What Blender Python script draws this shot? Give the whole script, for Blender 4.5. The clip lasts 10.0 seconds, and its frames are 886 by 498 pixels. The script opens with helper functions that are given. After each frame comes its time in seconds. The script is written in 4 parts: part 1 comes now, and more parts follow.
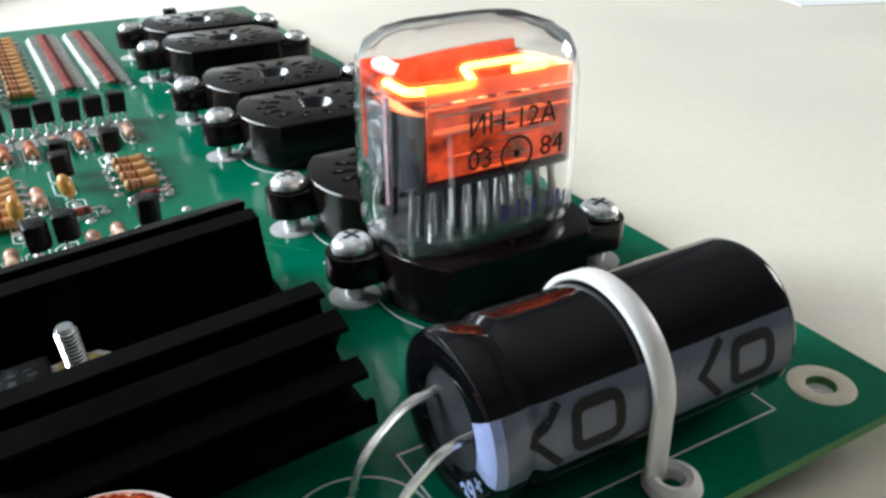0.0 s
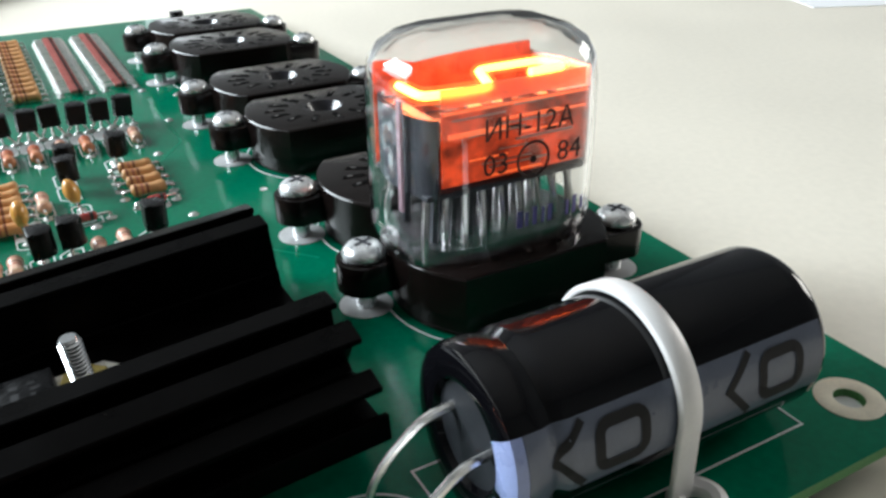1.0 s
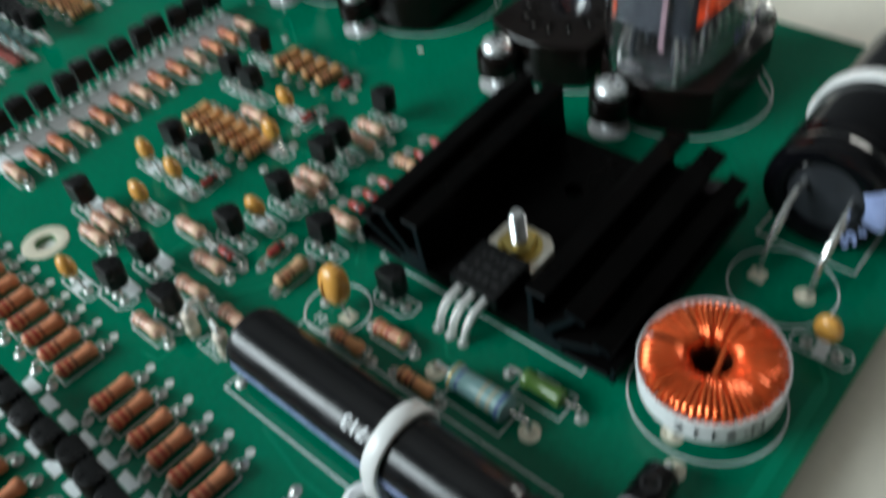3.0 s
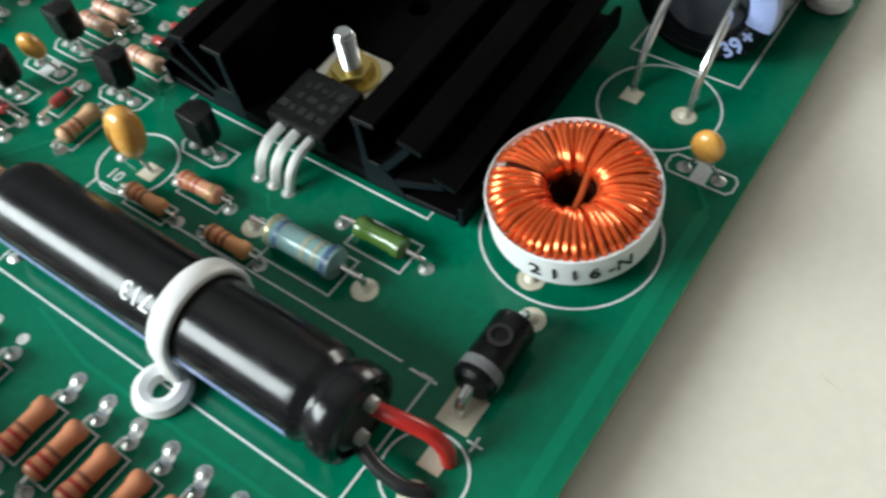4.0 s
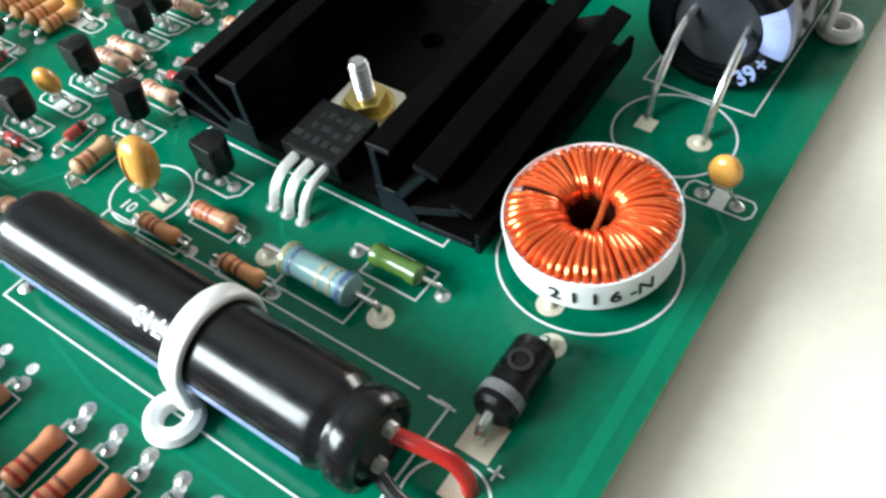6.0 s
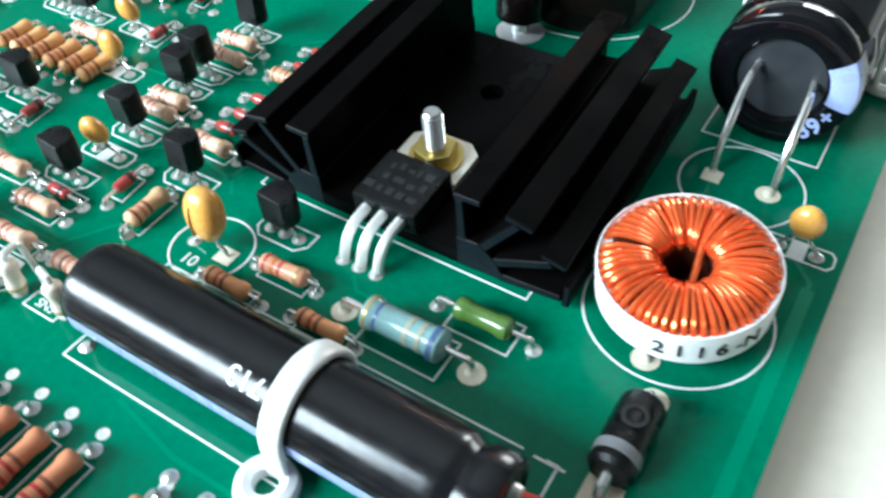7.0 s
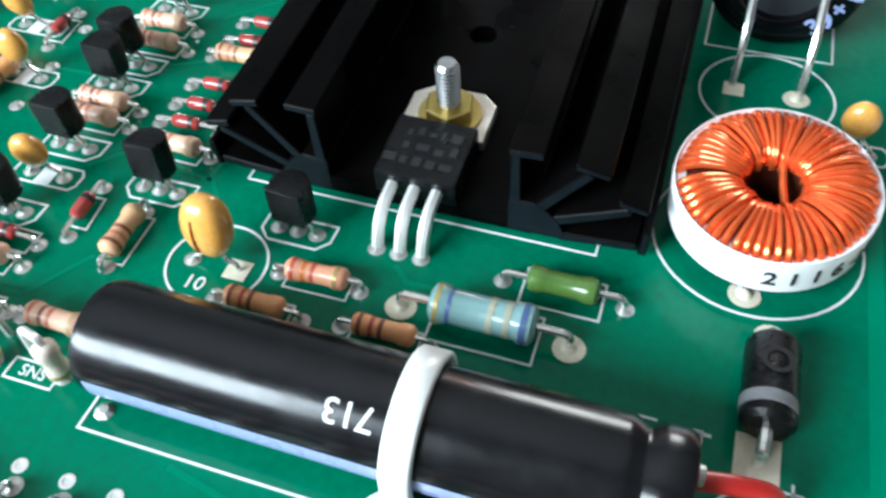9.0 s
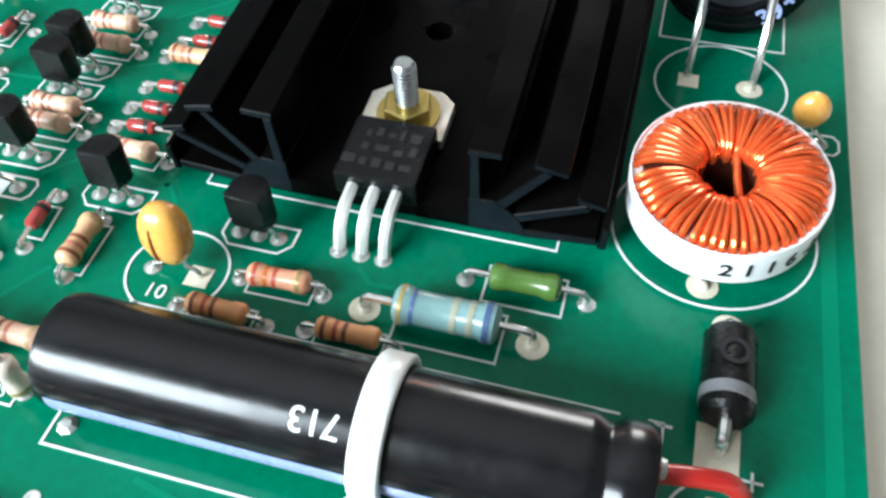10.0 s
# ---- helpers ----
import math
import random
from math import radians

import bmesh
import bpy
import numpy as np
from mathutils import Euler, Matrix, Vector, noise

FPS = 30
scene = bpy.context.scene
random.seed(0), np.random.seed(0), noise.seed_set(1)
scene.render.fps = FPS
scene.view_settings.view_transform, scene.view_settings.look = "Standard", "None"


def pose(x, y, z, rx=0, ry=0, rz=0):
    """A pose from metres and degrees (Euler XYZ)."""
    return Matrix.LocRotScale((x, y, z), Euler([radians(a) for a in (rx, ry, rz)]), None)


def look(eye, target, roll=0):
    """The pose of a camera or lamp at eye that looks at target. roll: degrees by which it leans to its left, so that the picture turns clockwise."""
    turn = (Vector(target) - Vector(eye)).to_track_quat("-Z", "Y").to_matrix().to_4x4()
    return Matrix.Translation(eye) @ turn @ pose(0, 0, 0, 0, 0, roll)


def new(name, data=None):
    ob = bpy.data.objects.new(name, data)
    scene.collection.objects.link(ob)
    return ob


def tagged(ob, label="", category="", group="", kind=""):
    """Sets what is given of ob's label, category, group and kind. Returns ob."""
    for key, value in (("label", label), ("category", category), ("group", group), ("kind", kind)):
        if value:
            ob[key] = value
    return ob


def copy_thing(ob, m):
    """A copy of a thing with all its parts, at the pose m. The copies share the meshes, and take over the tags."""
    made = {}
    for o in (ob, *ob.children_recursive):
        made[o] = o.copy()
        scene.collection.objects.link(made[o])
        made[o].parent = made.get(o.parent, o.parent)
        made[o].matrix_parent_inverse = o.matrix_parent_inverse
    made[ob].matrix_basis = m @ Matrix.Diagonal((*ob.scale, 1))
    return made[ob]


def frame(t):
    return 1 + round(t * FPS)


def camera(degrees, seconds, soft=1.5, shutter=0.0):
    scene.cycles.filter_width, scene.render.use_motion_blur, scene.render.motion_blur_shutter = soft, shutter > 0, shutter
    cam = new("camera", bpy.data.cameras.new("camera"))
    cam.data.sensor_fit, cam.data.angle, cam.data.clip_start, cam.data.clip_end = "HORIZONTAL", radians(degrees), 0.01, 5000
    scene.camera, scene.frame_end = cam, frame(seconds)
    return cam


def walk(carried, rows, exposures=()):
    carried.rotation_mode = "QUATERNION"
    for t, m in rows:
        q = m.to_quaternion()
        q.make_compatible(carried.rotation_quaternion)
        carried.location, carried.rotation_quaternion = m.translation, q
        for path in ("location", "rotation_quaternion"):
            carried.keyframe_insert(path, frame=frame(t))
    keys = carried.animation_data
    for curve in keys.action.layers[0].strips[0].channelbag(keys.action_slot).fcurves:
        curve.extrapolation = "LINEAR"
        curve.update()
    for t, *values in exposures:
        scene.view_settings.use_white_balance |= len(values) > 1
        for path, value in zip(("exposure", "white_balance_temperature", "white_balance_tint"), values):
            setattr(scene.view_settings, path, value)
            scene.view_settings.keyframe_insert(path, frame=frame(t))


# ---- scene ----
# The whole plan is written in millimetres and scaled to metres by MM.
MM = 0.001
cam = camera(56.6, 10.0, soft=2.7, shutter=0.5)
PATH = [
    (0, (9.50, -71.44, 64.33), (53.13, 5.43, 17.55), -0.37),
    (0.5, (9.98, -69.59, 63.84), (53.28, 7.57, 17.23), -0.47),
    (1, (10.04, -68.19, 63.50), (53.15, 9.14, 17.01), -0.54),
    (1.5, (8.99, -66.51, 64.47), (53.14, 10.24, 18.00), 0.09),
    (1.7, (8.40, -65.80, 66.40), (52.31, 12.07, 21.58), -0.09),
    (1.8, (6.28, -63.93, 69.78), (49.78, 14.32, 25.24), -0.20),
    (1.9, (1.88, -62.34, 76.51), (45.20, 15.70, 31.41), -0.42),
    (2, (-5.66, -59.30, 84.30), (38.35, 17.81, 38.29), -0.16),
    (2.1, (-13.71, -54.72, 91.18), (30.44, 21.58, 43.96), 0.22),
    (2.2, (-22.17, -51.11, 95.92), (21.44, 24.75, 47.51), -0.14),
    (2.3, (-29.34, -47.92, 99.18), (13.62, 27.22, 49.12), -0.18),
    (2.4, (-37.97, -47.46, 101.94), (5.45, 25.97, 49.75), -0.11),
    (2.5, (-39.19, -45.97, 101.89), (3.54, 25.74, 46.83), -2.38),
    (2.6, (-43.51, -45.82, 101.19), (0.98, 22.75, 43.58), -3.26),
    (2.7, (-51.23, -48.12, 101.54), (-4.36, 16.93, 41.78), -4.50),
    (2.8, (-56.36, -43.21, 98.16), (-6.58, 16.38, 35.14), -6.05),
    (2.9, (-60.09, -40.06, 96.08), (-9.28, 15.11, 29.93), -6.35),
    (3, (-60.06, -37.22, 96.44), (-10.69, 13.63, 25.89), -7.13),
    (3.1, (-58.20, -35.28, 95.97), (-11.35, 12.17, 21.44), -7.93),
    (3.2, (-57.44, -36.83, 91.15), (-11.14, 10.10, 15.95), -8.40),
    (4.3, (-45.48, -41.74, 75.02), (1.88, -6.45, -5.67), -3.80),
    (4.5, (-46.23, -43.34, 73.67), (2.24, -6.23, -5.53), -4.37),
    (5, (-47.17, -42.77, 72.84), (2.39, -4.97, -5.36), -4.37),
    (5.5, (-47.46, -41.78, 73.74), (1.63, -2.48, -4.01), -5.28),
    (6.8, (-55.45, -29.99, 72.59), (1.36, 9.47, 0.38), -2.53),
    (7, (-56.51, -26.05, 72.15), (1.69, 12.20, 0.39), -1.78),
    (7.5, (-56.83, -17.69, 71.47), (2.23, 19.56, -0.11), -2.47),
    (8, (-56.91, -9.99, 67.28), (3.77, 24.62, -4.27), -3.27),
    (8.5, (-57.63, -5.83, 64.21), (4.96, 23.23, -8.16), -3.18),
    (9, (-56.79, -4.08, 64.60), (5.08, 18.39, -10.68), -2.32),
    (9.5, (-56.15, -3.97, 65.63), (5.29, 14.95, -10.97), -1.38),
    (10, (-55.73, -4.34, 65.81), (5.98, 13.94, -10.73), -1.40),
]


EXPO = ((0.0, -0.02, 6350, 10), (1.6, -0.02, 6350, 10), (2.4, -0.18, 6450, 10), (3.0, -0.75, 6300, 4), (3.2, -0.74, 6250, 2), (4.3, 0.14, 6650, 7), (5.0, 0.36, 6500, 6),
        (5.5, 0.46, 6550, 8), (7.0, 0.64, 5850, 3), (8.0, 0.54, 5800, 4), (9.0, 0.44, 5950, 6), (10.0, 0.62, 6150, 7))


def mm(x, y, z=0.0):
    return Vector((x * MM, y * MM, z * MM))


walk(cam, [(t, look(mm(*eye), mm(*target), roll)) for t, eye, target, roll in PATH], EXPO)

# ---- light: a bright room with one wide window, plus an added east fill ----
world = bpy.data.worlds.new("world")
scene.world = world
world.use_nodes = True
wn = world.node_tree.nodes
sky = wn.new("ShaderNodeTexSky")
sky.sky_type = "NISHITA"
sky.sun_disc = False
sky.sun_elevation, sky.sun_rotation = radians(40), radians(250)
wn["Background"].inputs["Strength"].default_value = 0.12
world.node_tree.links.new(sky.outputs["Color"], wn["Background"].inputs["Color"])


def area_lamp(name, eye, target, sx, sy, watts, colour):
    lamp = bpy.data.lights.new(name, "AREA")
    lamp.shape, lamp.size, lamp.size_y, lamp.energy, lamp.color = "RECTANGLE", sx, sy, watts, colour
    ob = new(name, lamp)
    ob.matrix_world = look(eye, target)
    return ob


area_lamp("window_daylight", (-0.85, 1.05, 0.58), (0.2, 1.05, 0.5), 1.4, 0.56, 66, (0.88, 0.965, 1.0))
# unseen warm fill, added from the east to lift the board's right corner
area_lamp("window_daylight", (2.16, -0.05, 0.66), (0.05, 0.05, 0.1), 0.7, 0.6, 17, (1.0, 0.95, 0.87))


# ---- materials ----
def pbr(name, colour, rough=0.5, metal=0.0, vary=0.12, scale=400.0, fine=2500.0, bump=0.0, coat=0.0, trans=0.0, ior=1.5,
        glow=None, strength=0.0, island=0.0, spec=0.5, rvary=0.1):
    m = bpy.data.materials.new(name)
    m.use_nodes = True
    nt = m.node_tree
    n, l = nt.nodes, nt.links
    b = n["Principled BSDF"]
    b.inputs["Metallic"].default_value = metal
    b.inputs["Roughness"].default_value = rough
    b.inputs["Coat Weight"].default_value = coat
    b.inputs["Coat Roughness"].default_value = 0.12
    b.inputs["Transmission Weight"].default_value = trans
    b.inputs["IOR"].default_value = ior
    b.inputs["Specular IOR Level"].default_value = spec
    if glow:
        b.inputs["Emission Color"].default_value = (*glow, 1)
        b.inputs["Emission Strength"].default_value = strength
    co = n.new("ShaderNodeTexCoord")
    big, small = n.new("ShaderNodeTexNoise"), n.new("ShaderNodeTexNoise")
    big.inputs["Scale"].default_value, small.inputs["Scale"].default_value = scale, fine
    big.inputs["Detail"].default_value = small.inputs["Detail"].default_value = 3
    for x in (big, small):
        l.new(co.outputs["Object"], x.inputs["Vector"])
    add = n.new("ShaderNodeMath")
    add.operation = "ADD"
    l.new(big.outputs["Fac"], add.inputs[0])
    l.new(small.outputs["Fac"], add.inputs[1])
    last = add
    if island:
        info = n.new("ShaderNodeObjectInfo")
        mul = n.new("ShaderNodeMath")
        mul.operation = "MULTIPLY_ADD"
        mul.inputs[1].default_value = island
        l.new(info.outputs["Random"], mul.inputs[0])
        l.new(add.outputs[0], mul.inputs[2])
        last = mul
    ramp = n.new("ShaderNodeMapRange")
    ramp.inputs["From Min"].default_value, ramp.inputs["From Max"].default_value = 0.6, 1.4 + island
    ramp.inputs["To Min"].default_value, ramp.inputs["To Max"].default_value = 1 - vary, 1 + vary
    l.new(last.outputs[0], ramp.inputs["Value"])
    mix = n.new("ShaderNodeVectorMath")
    mix.operation = "SCALE"
    mix.inputs[0].default_value = colour
    l.new(ramp.outputs[0], mix.inputs["Scale"])
    l.new(mix.outputs[0], b.inputs["Base Color"])
    rr = n.new("ShaderNodeMapRange")
    rr.inputs["From Min"].default_value, rr.inputs["From Max"].default_value = 0.3, 0.7
    rr.inputs["To Min"].default_value, rr.inputs["To Max"].default_value = max(0.02, rough - rvary * rough), min(1, rough + rvary * rough)
    l.new(big.outputs["Fac"], rr.inputs["Value"])
    l.new(rr.outputs[0], b.inputs["Roughness"])
    if bump:
        bp = n.new("ShaderNodeBump")
        bp.inputs["Strength"].default_value = bump
        bp.inputs["Distance"].default_value = 0.0002
        l.new(small.outputs["Fac"], bp.inputs["Height"])
        l.new(bp.outputs["Normal"], b.inputs["Normal"])
    return m


M_MASK = pbr("green_solder_mask", (0.0005, 0.15, 0.078), 0.17, vary=0.18, scale=60, fine=900, rvary=0.3, spec=0.2)
M_TRACE = pbr("green_copper_trace", (0.003, 0.19, 0.10), 0.3, vary=0.1, scale=100, spec=0.15)
M_EDGE = pbr("board_edge_laminate", (0.10, 0.30, 0.10), 0.6, vary=0.15, bump=0.2)
M_SILK = pbr("white_silkscreen_ink", (0.78, 0.82, 0.83), 0.6, vary=0.12, scale=900, fine=4000)
M_PAD = pbr("cream_plated_pad", (0.72, 0.66, 0.52), 0.4, vary=0.12)
M_SOLDER = pbr("bright_tin_solder", (0.56, 0.56, 0.54), 0.38, metal=0.65, vary=0.3, scale=700, bump=0.3, rvary=0.4)
M_LEAD = pbr("tinned_lead_wire", (0.80, 0.79, 0.77), 0.25, metal=0.95, vary=0.1)
M_WHITELEAD = pbr("matt_tinned_lead", (0.86, 0.85, 0.83), 0.42, metal=0.55, vary=0.06)
M_STEEL = pbr("zinc_plated_steel", (0.74, 0.76, 0.78), 0.22, metal=1.0, vary=0.12, bump=0.1)
M_SCREW = pbr("bright_zinc_screw", (0.86, 0.87, 0.88), 0.3, metal=0.7, vary=0.15, bump=0.15, rvary=0.4)
M_BRASS = pbr("yellow_brass", (0.62, 0.48, 0.16), 0.32, metal=1.0, vary=0.15)
M_TAB = pbr("nickel_tab", (0.80, 0.76, 0.68), 0.42, metal=0.6, vary=0.12)
M_EPOXY = pbr("black_epoxy", (0.004, 0.004, 0.0045), 0.33, vary=0.4, bump=0.4, spec=0.24, rvary=0.4)
M_ANOD = pbr("black_anodised_aluminium", (0.0018, 0.0016, 0.0016), 0.32, metal=0.0, vary=0.3, scale=150, bump=0.12, rvary=0.25, spec=0.035)
M_ANODEND = pbr("sawn_anodised_end", (0.005, 0.007, 0.010), 0.45, metal=0.0, vary=0.3, bump=0.3, spec=0.13)
M_SOCKET = pbr("glossy_black_socket_resin", (0.006, 0.0038, 0.0034), 0.18, vary=0.4, scale=160, fine=1400, bump=0.15, rvary=0.5, spec=0.24)
# dull black that paints the shade of the socket slots
M_SLOT = pbr("painted_slot_shade", (0.001, 0.001, 0.001), 0.8, spec=0.03)
M_FUNNEL = pbr("polished_black_funnel", (0.02, 0.02, 0.025), 0.22, vary=0.3, spec=0.6, coat=0.1)
M_SCREWPAD = pbr("grey_white_plated_pad", (0.62, 0.62, 0.62), 0.35, metal=0.3, vary=0.12)
M_TYPEINK = pbr("worn_black_type_ink", (0.03, 0.012, 0.01), 0.6, vary=0.4, scale=1500)
M_STEM = pbr("grey_pressed_glass", (0.08, 0.08, 0.085), 0.12, vary=0.6, scale=600, spec=0.8, trans=0.5, bump=0.3)
M_CREASE = pbr("brown_body_line", (0.30, 0.10, 0.02), 0.4)
M_FAINT = pbr("faint_grey_print", (0.011, 0.011, 0.012), 0.45, vary=0.3, scale=1200)
M_VIOLET = pbr("violet_ink", (0.10, 0.08, 0.32), 0.5)
M_STRAP = pbr("mauve_support_strap", (0.34, 0.22, 0.26), 0.35, metal=0.5, vary=0.2)
M_SLEEVELONG = pbr("satin_black_sleeve", (0.006, 0.006, 0.007), 0.22, vary=0.3, bump=0.02, spec=0.36, rvary=0.2)
M_SLEEVE = pbr("glossy_black_sleeve", (0.003, 0.003, 0.004), 0.07, vary=0.2, bump=0.01, spec=0.27)
M_GREYSTRIPE = pbr("grey_printed_stripe", (0.095, 0.112, 0.155), 0.3, vary=0.08, coat=0.3)
M_BLUESTRIPE = pbr("pale_blue_printed_stripe", (0.30, 0.36, 0.62), 0.28, vary=0.08, coat=0.3)
M_RUBBER = pbr("grey_rubber_seal", (0.012, 0.014, 0.018), 0.6, vary=0.2)
M_NYLON = pbr("white_nylon", (0.80, 0.79, 0.78), 0.38, vary=0.04, coat=0.15)
M_TAN = pbr("tan_resistor_lacquer", (0.66, 0.38, 0.21), 0.4, vary=0.12, coat=0.15, island=0.3)
M_PINK = pbr("pink_beige_resistor_lacquer", (0.74, 0.46, 0.33), 0.36, vary=0.12, coat=0.2, island=0.3)
M_RUST = pbr("rust_orange_resistor_lacquer", (0.62, 0.23, 0.11), 0.38, vary=0.12, coat=0.15, island=0.3)
M_AMBER = pbr("amber_resistor_lacquer", (0.72, 0.37, 0.15), 0.38, vary=0.12, coat=0.15, island=0.3)
M_ORANGERES = pbr("orange_resistor_lacquer", (0.86, 0.38, 0.16), 0.36, vary=0.12, coat=0.2, island=0.2)
M_CORALRES = pbr("coral_resistor_lacquer", (0.76, 0.35, 0.21), 0.36, vary=0.12, coat=0.2)
M_BLUERES = pbr("pale_blue_resistor_lacquer", (0.22, 0.37, 0.37), 0.3, vary=0.1, coat=0.3)
M_GREENIND = pbr("olive_green_lacquer", (0.075, 0.15, 0.03), 0.25, vary=0.15, coat=0.4)
M_BROWNBAND = pbr("brown_band", (0.24, 0.075, 0.04), 0.4)
M_REDBAND = pbr("red_band", (0.50, 0.085, 0.05), 0.4)
M_ORANGEBAND = pbr("orange_band", (0.60, 0.16, 0.03), 0.4)
M_BLUEBAND = pbr("blue_band", (0.07, 0.12, 0.26), 0.4)
M_GOLDBAND = pbr("gold_band", (0.42, 0.32, 0.12), 0.35, metal=0.3)
M_PALEBAND = pbr("pale_sand_band", (0.40, 0.40, 0.30), 0.35)
M_SILVERBAND = pbr("dull_silver_band", (0.16, 0.16, 0.17), 0.4, vary=0.2)
M_ROSEBAND = pbr("rose_brown_band", (0.52, 0.17, 0.11), 0.4)
M_SANDBAND = pbr("sand_band", (0.56, 0.38, 0.20), 0.4)
M_DEEPRED = pbr("deep_red_band", (0.40, 0.035, 0.025), 0.38)
M_TANT = pbr("golden_tantalum_lacquer", (0.75, 0.36, 0.075), 0.28, vary=0.14, scale=250, coat=0.35)
M_GLASSRED = pbr("red_glass_diode", (0.36, 0.045, 0.04), 0.14, vary=0.2, coat=0.5)
M_BLACKBAND = pbr("black_band", (0.015, 0.015, 0.015), 0.35)
M_COPPER = pbr("enamelled_copper", (0.90, 0.155, 0.04), 0.22, metal=0.7, vary=0.3, scale=500, coat=0.2)
# near-black copper: shade in the ring's hole and gaps put into colour
M_COPPERSHADE = pbr("shade_dark_copper", (0.05, 0.010, 0.005), 0.4, metal=0.3, vary=0.3)
M_COREWHITE = pbr("white_core_wrap", (0.78, 0.79, 0.80), 0.42, vary=0.05)
M_INK = pbr("black_ink", (0.012, 0.012, 0.013), 0.5, spec=0.2)
M_WHITEINK = pbr("white_ink", (0.75, 0.76, 0.78), 0.5)
M_REDPVC = pbr("red_pvc", (0.55, 0.025, 0.02), 0.3, vary=0.08)
M_BLACKPVC = pbr("black_pvc", (0.015, 0.015, 0.016), 0.3)
M_TABLE = pbr("cream_table_laminate", (0.84, 0.775, 0.66), 0.42, vary=0.05, scale=12, fine=500, coat=0.1, bump=0.03, rvary=0.2)
M_SCRATCH = pbr("brown_scratch", (0.64, 0.57, 0.46), 0.7)
M_PAPER = pbr("white_paper", (0.82, 0.82, 0.83), 0.7, vary=0.03)
M_PRINT = pbr("grey_print", (0.35, 0.36, 0.42), 0.7)
# wall and ceiling greys are lowered so black parts reflect less light
M_WALL = pbr("dimmed_wall_paint", (0.25, 0.25, 0.25), 0.8, vary=0.04, scale=4, fine=200)
M_CEIL = pbr("dimmed_ceiling_paint", (0.52, 0.51, 0.5), 0.9, vary=0.03, scale=4, fine=200)
M_FLOOR = pbr("grey_floor", (0.10, 0.09, 0.085), 0.6, vary=0.15, scale=6, fine=200)
M_GREYDARK = pbr("graphite_grey_ceramic", (0.024, 0.027, 0.035), 0.5, vary=0.2)
M_CATHODE = pbr("nickel_cathode_sheet", (0.42, 0.30, 0.26), 0.45, metal=0.5, vary=0.15)
M_MICA = pbr("mica_plate", (0.85, 0.42, 0.28), 0.55, vary=0.2, scale=900, trans=0.75, ior=1.15)
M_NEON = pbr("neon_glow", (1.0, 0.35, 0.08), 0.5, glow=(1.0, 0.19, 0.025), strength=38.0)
# the numeral's light on plates and edges is put in as uneven emission
M_LITEDGE = pbr("neon_lit_edge_emission", (0.5, 0.1, 0.05), 0.6, glow=(1.0, 0.15, 0.03), strength=0.9)
M_LITPLATE = pbr("neon_lit_plate_emission", (0.20, 0.05, 0.03), 0.7, spec=0.1, glow=(1.0, 0.09, 0.022), strength=0.55)
nt = M_LITPLATE.node_tree
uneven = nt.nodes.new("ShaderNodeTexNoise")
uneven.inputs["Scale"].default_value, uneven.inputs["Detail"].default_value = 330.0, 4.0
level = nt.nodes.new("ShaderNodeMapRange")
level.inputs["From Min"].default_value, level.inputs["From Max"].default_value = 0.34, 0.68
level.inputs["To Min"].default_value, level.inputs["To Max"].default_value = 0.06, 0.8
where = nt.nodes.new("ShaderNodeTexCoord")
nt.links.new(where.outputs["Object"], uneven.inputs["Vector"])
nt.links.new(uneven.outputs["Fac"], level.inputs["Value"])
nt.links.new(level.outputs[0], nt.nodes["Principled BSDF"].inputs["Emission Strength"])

M_SHEATH = bpy.data.materials.new("glowing_neon_gas")
M_SHEATH.use_nodes = True
sn, sl = M_SHEATH.node_tree.nodes, M_SHEATH.node_tree.links
sn.remove(sn["Principled BSDF"])
clear, gas, both = sn.new("ShaderNodeBsdfTransparent"), sn.new("ShaderNodeEmission"), sn.new("ShaderNodeAddShader")
gas.inputs["Color"].default_value, gas.inputs["Strength"].default_value = (1.0, 0.16, 0.03, 1), 0.55
sl.new(clear.outputs[0], both.inputs[0])
sl.new(gas.outputs[0], both.inputs[1])
sl.new(both.outputs[0], sn["Material Output"].inputs["Surface"])

M_GLASS = bpy.data.materials.new("clear_tube_glass")
M_GLASS.use_nodes = True
gb = M_GLASS.node_tree.nodes["Principled BSDF"]
gb.inputs["Base Color"].default_value = (0.97, 0.98, 0.98, 1)
gb.inputs["Roughness"].default_value = 0.02
gb.inputs["Transmission Weight"].default_value = 1.0
gb.inputs["IOR"].default_value = 1.47


# ---- mesh helpers ----
def empty(name, x=0.0, y=0.0, z=0.0, turn=0.0):
    ob = new(name)
    ob.empty_display_size = 0.002
    ob.matrix_basis = pose(x * MM, y * MM, z * MM, 0, 0, turn)
    return ob


def mesh_of(name, bm, material, smooth=40):
    bmesh.ops.recalc_face_normals(bm, faces=bm.faces)
    for v in bm.verts:
        v.co *= MM
    me = bpy.data.meshes.new(name)
    bm.to_mesh(me)
    bm.free()
    me.materials.append(material)
    if smooth:
        for p in me.polygons:
            p.use_smooth = True
        me.set_sharp_from_angle(angle=radians(smooth))
    return me


def part(name, bm, material, parent, label="", smooth=40, at=None):
    """One bmesh, in millimetres, as one mesh object under a thing or a part; a ready mesh is shared."""
    me = bm if isinstance(bm, bpy.types.Mesh) else mesh_of(name, bm, material, smooth)
    ob = new(name, me)
    ob.parent = parent
    if at is not None:
        ob.matrix_basis = at
    if label:
        ob["label"] = label
    return ob


